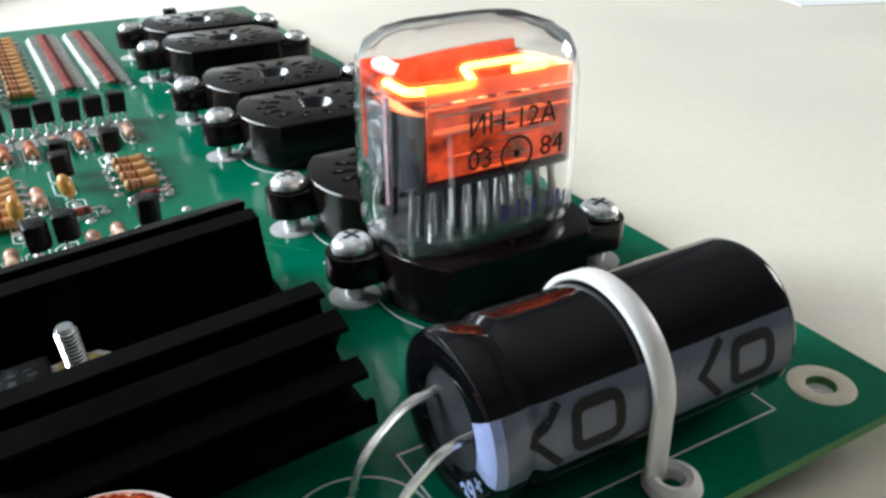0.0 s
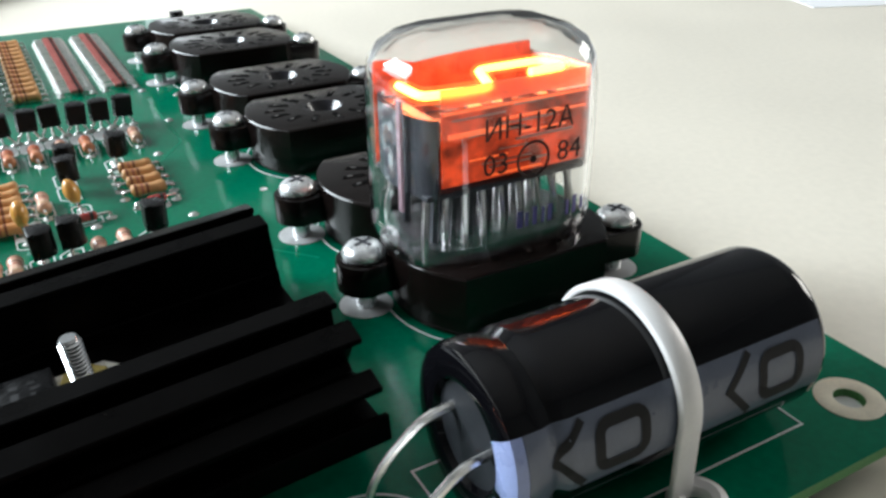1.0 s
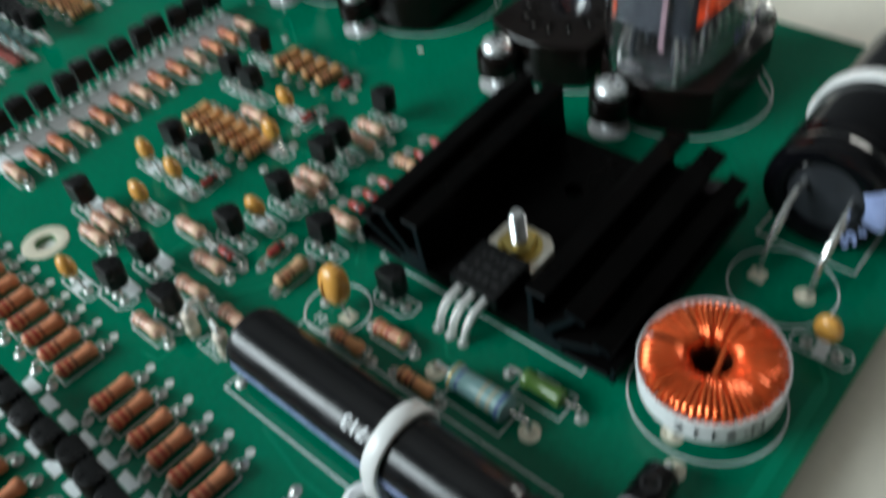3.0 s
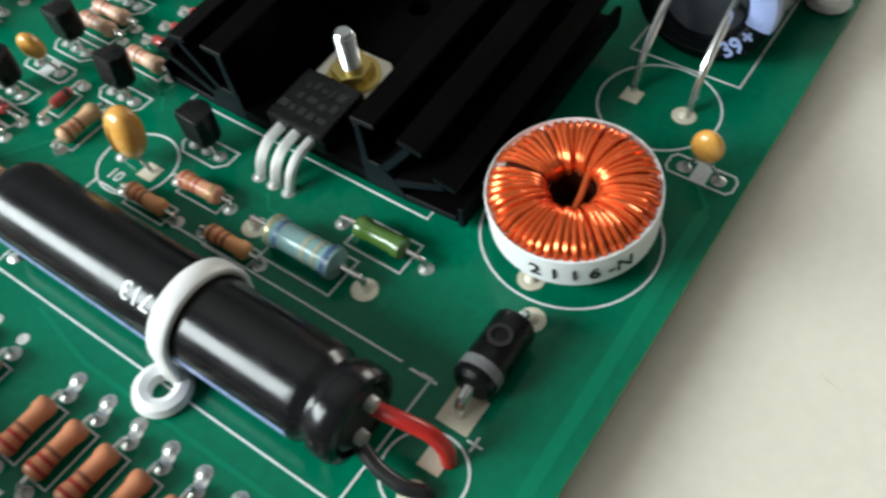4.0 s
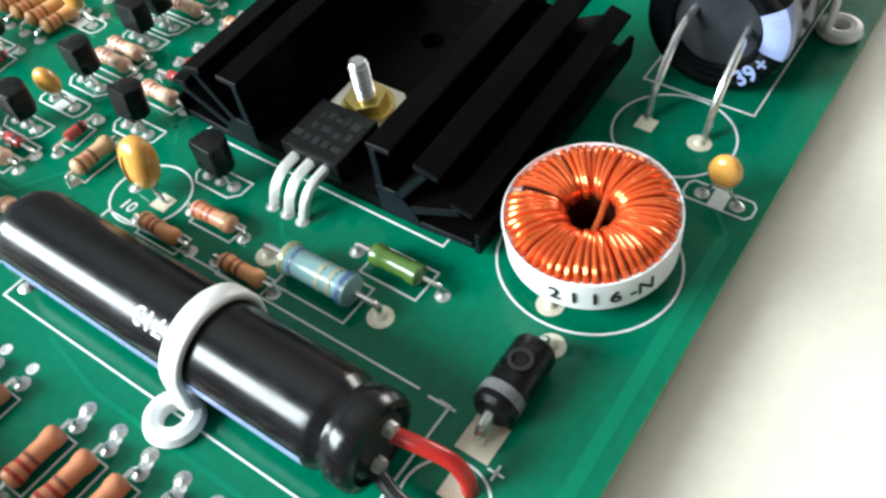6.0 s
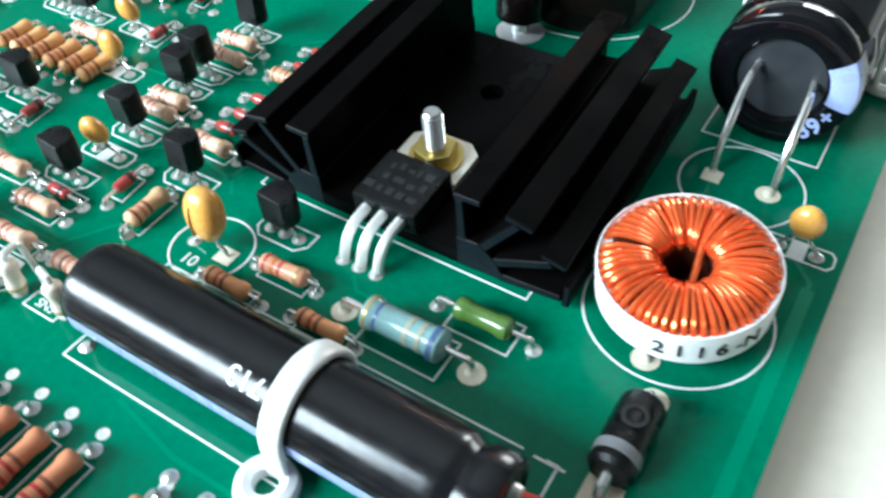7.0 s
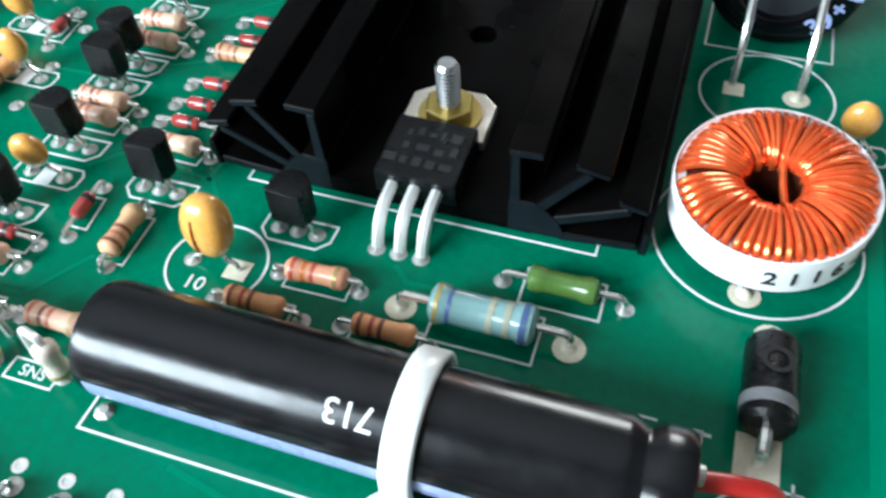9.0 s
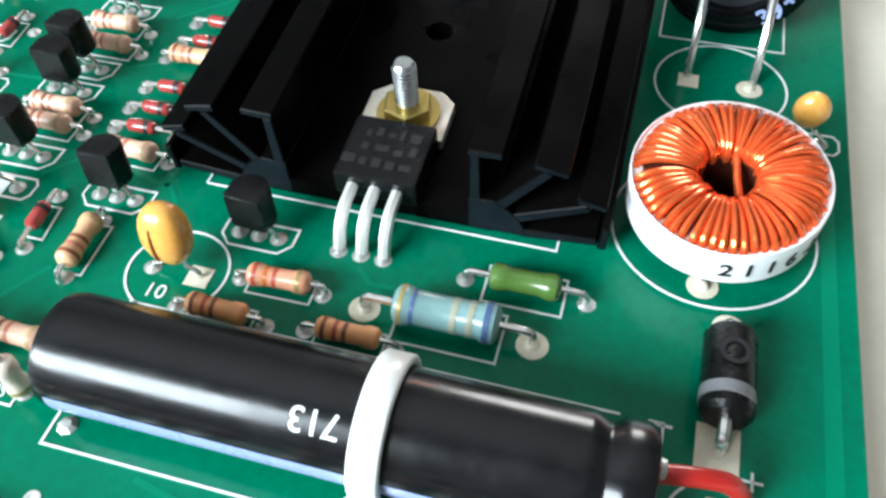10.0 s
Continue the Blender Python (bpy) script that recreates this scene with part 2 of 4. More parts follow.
def box(x0, x1, y0, y1, z0, z1, bevel=0.0, seg=2, bm=None):
    out = bm or bmesh.new()
    made = bmesh.ops.create_cube(out, size=1.0)["verts"]
    for v in made:
        v.co = Vector((x0 + (v.co.x + 0.5) * (x1 - x0), y0 + (v.co.y + 0.5) * (y1 - y0), z0 + (v.co.z + 0.5) * (z1 - z0)))
    if bevel:
        edges = list({e for v in made for e in v.link_edges})
        bmesh.ops.bevel(out, geom=edges, offset=bevel, segments=seg, affect="EDGES", profile=0.6)
    return out


def prism(points, z0, z1, bevel=0.0, bm=None, seg=2):
    """An outline in x and y, drawn up from z0 to z1."""
    out = bm or bmesh.new()
    low = [out.verts.new((x, y, z0)) for x, y in points]
    high = [out.verts.new((x, y, z1)) for x, y in points]
    n = len(points)
    out.faces.new(list(reversed(low)))
    top = out.faces.new(high)
    for i in range(n):
        out.faces.new((low[i], low[(i + 1) % n], high[(i + 1) % n], high[i]))
    if bevel:
        bmesh.ops.bevel(out, geom=list(top.edges), offset=bevel, segments=seg, affect="EDGES", profile=0.5)
    return out


def spin(profile, n=20, axis="z", bm=None, centre=(0, 0, 0)):
    """A lathe form from (radius, height) pairs round the given axis."""
    out = bm or bmesh.new()
    rings = []
    for r, h in profile:
        ring = []
        for i in range(n if r > 1e-6 else 1):
            a = 2 * math.pi * i / n
            p = (r * math.cos(a), r * math.sin(a), h)
            if axis == "x":
                p = (h, p[0], p[1])
            elif axis == "y":
                p = (p[1], h, p[0])
            ring.append(out.verts.new((p[0] + centre[0], p[1] + centre[1], p[2] + centre[2])))
        rings.append(ring)
    for a, b in zip(rings, rings[1:]):
        for i in range(max(len(a), len(b))):
            q = [a[i % len(a)], a[(i + 1) % len(a)], b[(i + 1) % len(b)], b[i % len(b)]]
            q = list(dict.fromkeys(q))
            if len(q) > 2:
                out.faces.new(q)
    ends = (profile[0][0], profile[-1][0])
    for r, ring in zip(ends, (rings[0], rings[-1])):
        if len(ring) > 2 and r <= 0.7:
            out.faces.new(ring)
    if min(ends) > 0.7 and profile[0] != profile[-1]:
        a, b = rings[-1], rings[0]
        for i in range(n):
            out.faces.new((a[i], a[(i + 1) % n], b[(i + 1) % n], b[i]))
    return out


def wire(points, r, n=8, bm=None, closed=False):
    """A round wire along points; r may be one radius or one for each point."""
    out = bm or bmesh.new()
    pts = [Vector(p) for p in points]
    rings, side = [], None
    for i, p in enumerate(pts):
        a = pts[i - 1] if i or closed else p
        b = pts[(i + 1) % len(pts)] if i + 1 < len(pts) or closed else p
        d = (b - a).normalized()
        if side is None:
            side = d.orthogonal().normalized()
        side = (side - d * side.dot(d)).normalized()
        up = d.cross(side)
        rad = r[i] if isinstance(r, (list, tuple)) else r
        rings.append([out.verts.new(p + rad * (math.cos(2 * math.pi * k / n) * side + math.sin(2 * math.pi * k / n) * up)) for k in range(n)])
    pairs = list(zip(rings, rings[1:])) + ([(rings[-1], rings[0])] if closed else [])
    for a, b in pairs:
        for k in range(n):
            out.faces.new((a[k], a[(k + 1) % n], b[(k + 1) % n], b[k]))
    if not closed:
        out.faces.new(rings[0])
        out.faces.new(rings[-1])
    return out


def arc(cx, cy, r, a0, a1, n):
    return [(cx + r * math.cos(radians(a0 + (a1 - a0) * i / n)), cy + r * math.sin(radians(a0 + (a1 - a0) * i / n))) for i in range(n + 1)]


def bend(points, r=0.6, n=4):
    """Points with their corners rounded."""
    pts = [Vector(p) for p in points]
    out = [pts[0]]
    for a, b, c in zip(pts, pts[1:], pts[2:]):
        d0, d1 = (a - b), (c - b)
        k = min(r, d0.length * 0.45, d1.length * 0.45)
        s, e = b + d0.normalized() * k, b + d1.normalized() * k
        out += [(1 - t) ** 2 * s + 2 * t * (1 - t) * b + t * t * e for t in [i / n for i in range(n + 1)]]
    return out + [pts[-1]]


def outline(points, w=0.22, z=0.03, h=0.05, closed=True, bm=None):
    """A printed line of width w along points on the board."""
    out = bm or bmesh.new()
    pts = [Vector((x, y)) for x, y in points]
    n = len(pts)
    left, right = [], []
    for i, p in enumerate(pts):
        a = pts[i - 1] if i or closed else None
        b = pts[(i + 1) % n] if i + 1 < n or closed else None
        d0 = (p - a).normalized() if a is not None else (b - p).normalized()
        d1 = (b - p).normalized() if b is not None else d0
        nrm = Vector((-(d0.y + d1.y), d0.x + d1.x))
        nrm = nrm.normalized() / max(0.5, math.sqrt(max(0.0, (1 + d0.dot(d1)) / 2)))
        left.append(out.verts.new((*(p + nrm * w / 2), z + h)))
        right.append(out.verts.new((*(p - nrm * w / 2), z + h)))
    low = [out.verts.new((v.co.x, v.co.y, 0)) for v in left], [out.verts.new((v.co.x, v.co.y, 0)) for v in right]
    for i in range(n if closed else n - 1):
        j = (i + 1) % n
        out.faces.new((left[i], right[i], right[j], left[j]))
        out.faces.new((left[i], left[j], low[0][j], low[0][i]))
        out.faces.new((right[i], low[1][i], low[1][j], right[j]))
    return out


def text_mesh(name, body, size, material, extrude=0.03, bold=0.0):
    """Lettering with the built-in font as a mesh in millimetres, centred on the origin."""
    cu = bpy.data.curves.new(name, "FONT")
    cu.body, cu.size, cu.extrude, cu.align_x, cu.align_y = body, size * MM, extrude * MM, "CENTER", "CENTER"
    cu.offset = bold * MM
    cu.resolution_u = 3
    ob = new(name + "_draft", cu)
    me = bpy.data.meshes.new_from_object(ob.evaluated_get(bpy.context.evaluated_depsgraph_get()))
    bpy.data.objects.remove(ob)
    bpy.data.curves.remove(cu)
    me.materials.clear()
    me.materials.append(material)
    return me


def finer(me, cuts=3):
    """Splits long edges, so that lettering can be bent."""
    bm = bmesh.new()
    bm.from_mesh(me)
    bmesh.ops.triangulate(bm, faces=bm.faces)
    for _ in range(3):
        long = [e for e in bm.edges if e.calc_length() > 0.5 * MM]
        if long:
            bmesh.ops.subdivide_edges(bm, edges=long, cuts=1)
            bmesh.ops.triangulate(bm, faces=bm.faces)
    bm.to_mesh(me)
    bm.free()
    return me


def wrap_round(me, r, axis_h=0.0):
    """Bends a flat lettering mesh (x along, y up) onto an upright cylinder of radius r mm, facing -y at x = 0."""
    for v in me.vertices:
        a, lift = v.co.x / (r * MM), v.co.z
        rad = r * MM + lift
        v.co = Vector((rad * math.sin(a), -rad * math.cos(a), v.co.y))
    return me


# ---- the room and the table ----
def slab(name, x0, x1, y0, y1, z0, z1, material):
    ob = new(name, mesh_of(name, box(x0, x1, y0, y1, z0, z1), material, 0))
    tagged(ob, kind="structure")
    return ob


TABLE_Z = -6.0
# unseen room shell, added to bounce and limit light on the board
slab("floor", -1250, 2300, -2000, 2300, -800, -760, M_FLOOR)
slab("ceiling", -1250, 2300, -2000, 2300, 1900, 1960, M_CEIL)
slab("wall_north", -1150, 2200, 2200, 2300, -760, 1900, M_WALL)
# the gap in the east wall is only there for the added fill lamp
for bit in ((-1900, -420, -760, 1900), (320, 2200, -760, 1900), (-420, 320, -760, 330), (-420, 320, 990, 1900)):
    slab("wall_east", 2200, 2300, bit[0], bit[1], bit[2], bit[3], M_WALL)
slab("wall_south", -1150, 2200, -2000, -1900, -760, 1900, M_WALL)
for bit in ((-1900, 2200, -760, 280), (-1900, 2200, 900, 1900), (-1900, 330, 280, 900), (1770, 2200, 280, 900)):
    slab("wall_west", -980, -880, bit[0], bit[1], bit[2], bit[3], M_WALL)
table = empty("table", 250, 250, TABLE_Z)
tagged(table, "wide cream laminate table with a smooth satin top", "table")
part("tabletop", box(-900, 900, -750, 750, -28, 0, 4), M_TABLE, table)
for sx in (-1, 1):
    for sy in (-1, 1):
        part("leg", box(sx * 840 - 25, sx * 840 + 25, sy * 690 - 25, sy * 690 + 25, TABLE_Z - 748, -28, 3), M_WALL, table)

for x0, y0, x1, y1, w in ((96, -63, 101, -60, 0.35), (22, -52, 27, -50, 0.3), (8, -49, 9, -46, 0.5)):
    part("scratch", wire([(x0 - 250, y0 - 250, 0.0), ((x0 + x1) / 2 - 250, (y0 + y1) / 2 - 249.4, 0.02), (x1 - 250, y1 - 250, 0.0)], [0.02, w * 0.12, 0.02], 6), M_SCRATCH, table, "thin brown scratch")

# ---- the circuit board ----
BX0, BX1, BY0, BY1 = -105.0, 102.1, -29.8, 245.0
HOLES = ((92.6, -22.0), (93.6, 236.7), (-33.1, 91.3))
board = empty("circuit_board", 0, 0, 0)
tagged(board, "green solder-masked circuit board with white printed outlines, lying on the table", "circuit board")


def board_slab():
    bm = bmesh.new()
    loops = [[(BX0, BY0), (BX1, BY0), (BX1, BY1), (BX0, BY1)]] + [arc(x, y, 1.9, 0, 360 - 18, 19) for x, y in HOLES]
    edges = []
    for pts in loops:
        vs = [bm.verts.new((x, y, 0)) for x, y in pts]
        edges += [bm.edges.new((vs[i], vs[(i + 1) % len(vs)])) for i in range(len(vs))]
    bmesh.ops.triangle_fill(bm, use_beauty=True, use_dissolve=False, edges=edges)
    made = bmesh.ops.extrude_face_region(bm, geom=list(bm.faces))
    bmesh.ops.translate(bm, verts=[g for g in made["geom"] if isinstance(g, bmesh.types.BMVert)], vec=(0, 0, -1.55))
    return bm


slab_part = part("laminate", board_slab(), M_MASK, board, smooth=0)
slab_part.data.materials.append(M_EDGE)
for p in slab_part.data.polygons:
    if abs(p.normal.z) < 0.5:
        p.material_index = 1
ring_me = mesh_of("mounting_ring", spin([(1.9, 0.0), (4.2, 0.0), (4.2, 0.06), (4.1, 0.1), (2.0, 0.1), (1.9, 0.06), (1.9, 0.0)], 36), M_PAD)
for x, y in HOLES:
    part("mounting_ring", ring_me, None, board, "cream plated ring round a mounting hole", at=pose(x * MM, y * MM, 0))
for x, y in HOLES:
    part("standoff", spin([(0, TABLE_Z), (4.2, TABLE_Z), (4.2, -1.6), (1.8, -1.6), (1.75, -1.0), (0, -1.0)], 24, centre=(x, y, 0)), M_NYLON, board, "pale nylon standoff under a mounting hole")
for x, y in ((BX0 + 8, BY0 + 12), (BX1 - 12, BY0 + 22), (BX0 + 8, BY1 - 8), (BX1 - 22, BY1 - 8)):
    part("rubber_foot", spin([(0, TABLE_Z), (4, TABLE_Z), (3.4, -1.55), (0, -1.55)], 16, centre=(x, y, 0)), M_RUBBER, board)

PADS = []
pad_me = mesh_of("solder_pad", spin([(0.95, 0.0), (0.95, 0.05), (0.74, 0.1), (0.52, 0.24), (0.34, 0.42), (0.0, 0.46)], 12), M_SOLDER)
via_me = mesh_of("via_ring", spin([(0.74, 0.0), (0.74, 0.06), (0.42, 0.09), (0.36, 0.03), (0.36, 0.02)], 14), M_WHITELEAD)
bigpad_me = mesh_of("solder_pad", spin([(1.6, 0.0), (1.6, 0.07), (0.8, 0.12), (0.5, 0.5), (0.0, 0.8)], 16), M_PAD)
square_me = mesh_of("square_pad", box(-1.25, 1.25, -1.25, 1.25, 0, 0.08), M_PAD, 0)


def pad(x, y, kind="solder"):
    PADS.append((x, y, kind))


def silk(points, closed=True, w=0.24, name="silkscreen_outline"):
    return part(name, outline(points, w, closed=closed), M_SILK, board, smooth=0)


def silk_box(x0, x1, y0, y1, w=0.24):
    return silk([(x0, y0), (x1, y0), (x1, y1), (x0, y1)], w=w)


def silk_circle(x, y, r, w=0.26):
    return silk(arc(x, y, r, 0, 352, 44), w=w)


# ---- small parts of the circuit ----
def resistor_form(L, D, n=14):
    """A dog-bone body along x."""
    h, R, r = L / 2, D / 2, D / 2 * 0.86
    return spin([(0.25, -h - 0.1), (R * 0.7, -h), (R * 0.97, -h + 0.35), (R, -h + 0.9), (R * 0.97, -h + 1.4), (r, -h + 1.8), (r, h - 1.8),
                 (R * 0.97, h - 1.4), (R, h - 0.9), (R * 0.97, h - 0.35), (R * 0.7, h), (0.25, h + 0.1)], n, "x")


def band_form(x, R, w=0.42, n=14):
    return spin([(R * 0.9, x - w / 2), (R + 0.035, x - w / 2), (R + 0.035, x + w / 2), (R * 0.9, x + w / 2)], n, "x")


def make_resistor(label, body, bands, L=6.4, D=2.45, pitch=9.4, wire_r=0.3, lift=0.15, category="resistor", name="resistor"):
    root = empty(name, 0, 0, -200)
    tagged(root, label, category, "resistors on the board")
    z = D / 2 + lift
    b = part("body", resistor_form(L, D), body, root)
    b.matrix_basis = pose(0, 0, z * MM)
    h, R, r = L / 2, D / 2, D / 2 * 0.86
    spots = [-h + 0.85, -h + 2.0, -h + 2.95, h - 0.95]
    for i, m in enumerate(bands):
        rad = R if i in (0, 3) else r
        part("band", band_form(spots[i], rad), m, root).matrix_basis = pose(0, 0, z * MM)
    for s in (-1, 1):
        part("lead", wire(bend([(s * h, 0, z), (s * pitch / 2, 0, z), (s * pitch / 2, 0, -0.6)], 0.9), wire_r), M_LEAD, root)
    return root


def gone(root):
    for o in (*root.children_recursive, root):
        bpy.data.objects.remove(o)


R_TAN = make_resistor("tan carbon resistor with brown and gold bands, soldered flat", M_TAN, (M_BROWNBAND, M_ROSEBAND, M_BROWNBAND, M_SANDBAND))
R_PINK = make_resistor("pink-beige carbon resistor with red and brown bands, soldered flat", M_PINK, (M_ROSEBAND, M_BROWNBAND, M_ROSEBAND, M_SANDBAND))
R_RUST = make_resistor("rust-orange carbon resistor with red bands, soldered flat", M_RUST, (M_DEEPRED, M_DEEPRED, M_BROWNBAND), L=6.6)
R_AMBER = make_resistor("amber carbon resistor with dark brown bands, soldered flat", M_AMBER, (M_BROWNBAND, M_ROSEBAND, M_BROWNBAND))
R_ORANGE = make_resistor("orange carbon resistor with red-brown bands, soldered flat", M_ORANGERES, (M_BROWNBAND, M_REDBAND, M_BROWNBAND), L=6.2, D=2.3)
R_REDB = make_resistor("coral resistor with orange and red bands, soldered flat", M_CORALRES, (M_REDBAND, M_ORANGEBAND, M_REDBAND, M_GOLDBAND))


R_BLUISH = make_resistor("pale bluish metal-film resistor, soldered flat", M_BLUERES, (M_BROWNBAND,), L=4.6, D=2.0, pitch=5.6)
M_OFFWHITE = pbr("off_white_resistor_lacquer", (0.72, 0.62, 0.52), 0.4, vary=0.15, coat=0.2)
R_SHORT = empty("resistor", 0, 0, -200)
tagged(R_SHORT, "short off-white resistor standing on end with its lead bent over", "resistor", "resistors on the board")
part("body", resistor_form(4.6, 2.3), M_OFFWHITE, R_SHORT).matrix_basis = pose(0, 0, 2.7 * MM, 0, 90, 0)
part("band", band_form(1.5, 1.13), M_GOLDBAND, R_SHORT).matrix_basis = pose(0, 0, 2.7 * MM, 0, 90, 0)
part("lead", wire([(0, 0, 0.5), (0, 0, -0.6)], 0.3), M_LEAD, R_SHORT)
part("lead", wire(bend([(0, 0, 4.9), (0, 0, 6.0), (2.4, 0, 6.0), (3.4, 0, -0.6)], 1.2, 5), 0.42), M_WHITELEAD, R_SHORT)


def lay(proto, x0, y0, x1, y1, mark=True, pads=True):
    """A two-lead part laid between two pads."""
    d = Vector((x1 - x0, y1 - y0))
    a = math.degrees(math.atan2(d.y, d.x))
    ob = copy_thing(proto, pose((x0 + x1) / 2 * MM, (y0 + y1) / 2 * MM, random.uniform(0.0, 0.15) * MM, 0, 0, a + random.uniform(-1.5, 1.5)))
    if pads:
        pad(x0, y0)
        pad(x1, y1)
    if mark:
        c, u = Vector(((x0 + x1) / 2, (y0 + y1) / 2)), d.normalized()
        v = Vector((-u.y, u.x))
        q = [c + u * sx * 3.4 + v * sy * 1.45 for sx, sy in ((-1, -1), (1, -1), (1, 1), (-1, 1))]
        silk([tuple(p) for p in q], w=0.2)
    return ob


def make_diode(label, body, band, L=3.6, D=1.75, pitch=8.2, name="diode", shared="glass diodes on the board", lead_r=0.3, lead=None):
    root = empty(name, 0, 0, -200)
    tagged(root, label, "diode", shared)
    z, h = D / 2 + 0.25, L / 2
    part("body", spin([(0.2, -h - 0.1), (D * 0.36, -h), (D / 2, -h + 0.35), (D / 2, h - 0.35), (D * 0.36, h), (0.2, h + 0.1)], 12, "x"), body, root).matrix_basis = pose(0, 0, z * MM)
    part("band", band_form(h - 0.9, D / 2, 0.6, 12), band, root).matrix_basis = pose(0, 0, z * MM)
    for s in (-1, 1):
        part("lead", wire(bend([(s * h, 0, z), (s * pitch / 2, 0, z), (s * pitch / 2, 0, -0.6)], 0.9), lead_r), lead or M_LEAD, root)
    return root


M_PINKGLASS = pbr("pinkish_red_glass", (0.50, 0.15, 0.13), 0.2, vary=0.2, coat=0.4, island=0.4)
D_BANK = make_diode("small red glass diode with broad tinned leads, in a tight row", M_PINKGLASS, M_BLACKBAND, L=3.0, D=1.6, lead_r=0.3, lead=M_WHITELEAD)
D_RED = make_diode("small red glass diode with a black band", M_GLASSRED, M_BLACKBAND, L=3.4, D=1.65)


def make_transistor(label, material=None):
    """A half-round plastic transistor on three legs; the flat face looks to +x, legs along y."""
    root = empty("transistor", 0, 0, -200)
    tagged(root, label, "transistor", "transistors on the board")
    pts = [(1.2, -1.9)] + [(1.2, 1.9)] + [(x - 0.45, y) for x, y in arc(0, 0, 2.2, 58, 302, 16)]
    bm = prism(pts, 2.7, 7.2, 0.3)
    part("body", bm, M_EPOXY, root)
    for k in (-1, 0, 1):
        part("leg", wire(bend([(0, k * 1.27, 2.9), (0, k * 1.27, 2.3), (0, k * 2.2, 0.9), (0, k * 2.2, -0.6)], 0.7), 0.28), M_LEAD, root)
    return root


Q_BLACK = make_transistor("black half-round plastic transistor standing on three tinned legs")


def stand_transistor(x, y, turn=0.0, mark=True, patch=False):
    ob = copy_thing(Q_BLACK, pose(x * MM, y * MM, random.uniform(-0.3, 0.2) * MM, random.uniform(-4, 4), random.uniform(-5, 5), turn + random.uniform(-4, 4)))
    c, s = math.cos(radians(turn)), math.sin(radians(turn))

    def put(u, v):
        return (x + c * u - s * v, y + s * u + c * v)
    for k in (-1, 0, 1):
        pad(*put(0, 2.2 * k))
    if mark:
        silk([put(*p) for p in ((-1.7, -4.0), (0.6, -4.0), (1.9, -2.8), (1.9, 2.8), (0.6, 4.0), (-1.7, 4.0))])
    if patch:
        part("printed_patch", prism([put(*p) for p in ((-3.4, -2.3), (-1.0, -2.9), (-1.0, 2.9), (-3.4, 2.3))], 0, 0.07), M_SILK, board, smooth=0)
    return ob


def make_tantalum(label, w=4.0, h=5.2, t=2.7, pitch=4.4, base=2.2):
    root = empty("tantalum_capacitor", 0, 0, -200)
    tagged(root, label, "capacitor", "tantalum capacitors on the board")
    bm = bmesh.new()
    bmesh.ops.create_uvsphere(bm, u_segments=18, v_segments=12, radius=1.0)
    for v in bm.verts:
        z = v.co.z
        pinch = 1.0 - 0.28 * max(0.0, -z) ** 1.5
        if h > 6:
            v.co = Vector([math.copysign(abs(k) ** 0.82, k) for k in v.co])
        v.co = Vector((v.co.x * t / 2 * pinch, v.co.y * w / 2 * pinch * (1.05 - 0.05 * z), base + h / 2 + v.co.z * h / 2))
    part("body", bm, M_TANT, root, smooth=80)
    if h > 6:
        crease = [(-t / 2 * math.cos(radians(a)) - 0.02, 0.5, base + h / 2 + h / 2 * math.sin(radians(a))) for a in range(-36, 34, 6)]
        part("stripe", wire(crease, 0.16, 6), M_CREASE, root, "brown line down the body")
    for s in (-1, 1):
        part("leg", wire(bend([(0, s * w * 0.22, base + 0.7), (0, s * w * 0.24, base - 0.3), (0, s * pitch / 2, 0.8), (0, s * pitch / 2, -0.6)], 0.6), 0.27), M_LEAD, root)
    return root


T_SMALL = make_tantalum("small golden tantalum bead capacitor on two legs", 3.9, 5.0, 2.8)
T_BIG = make_tantalum("large golden tantalum drop capacitor on two legs", 5.0, 7.6, 4.0, 5.2, 1.6)


def stand_tantalum(x, y, turn=0.0, patch=True):
    ob = copy_thing(T_SMALL, pose(x * MM, y * MM, 0, random.uniform(-6, 6), random.uniform(-14, 2), turn + random.uniform(-8, 8)))
    c, s = math.cos(radians(turn)), math.sin(radians(turn))

    def put(u, v):
        return (x + c * u - s * v, y + s * u + c * v)
    for k in (-1, 1):
        pad(*put(0, 2.2 * k))
    silk([put(*p) for p in ((-1.6, -3.7), (-0.8, -4.3), (0.8, -4.3), (1.6, -3.7), (1.6, 3.7), (0.8, 4.3), (-0.8, 4.3), (-1.6, 3.7))])
    if patch:
        part("printed_patch", prism([put(*p) for p in ((-1.6, -1.0), (1.6, -1.0), (1.6, 1.0), (-1.6, 1.0))], 0, 0.07), M_SILK, board, smooth=0)
    return ob


# ---- heatsink with its power transistor ----
HX0, HX1, HY = 0.6, 38.8, 19.5
# the heatsink leans: its far end stands a little higher
LEAN = pose(4 * MM, 0, 2.9 * MM, 0, -5, 0) @ pose(-4 * MM, 0, -2.9 * MM)
heatsink = empty("heatsink")
heatsink.matrix_basis = LEAN @ pose(0, HY * MM, 0)
tagged(heatsink, "black anodised aluminium heatsink with fanned fins, screwed to the board", "heatsink")


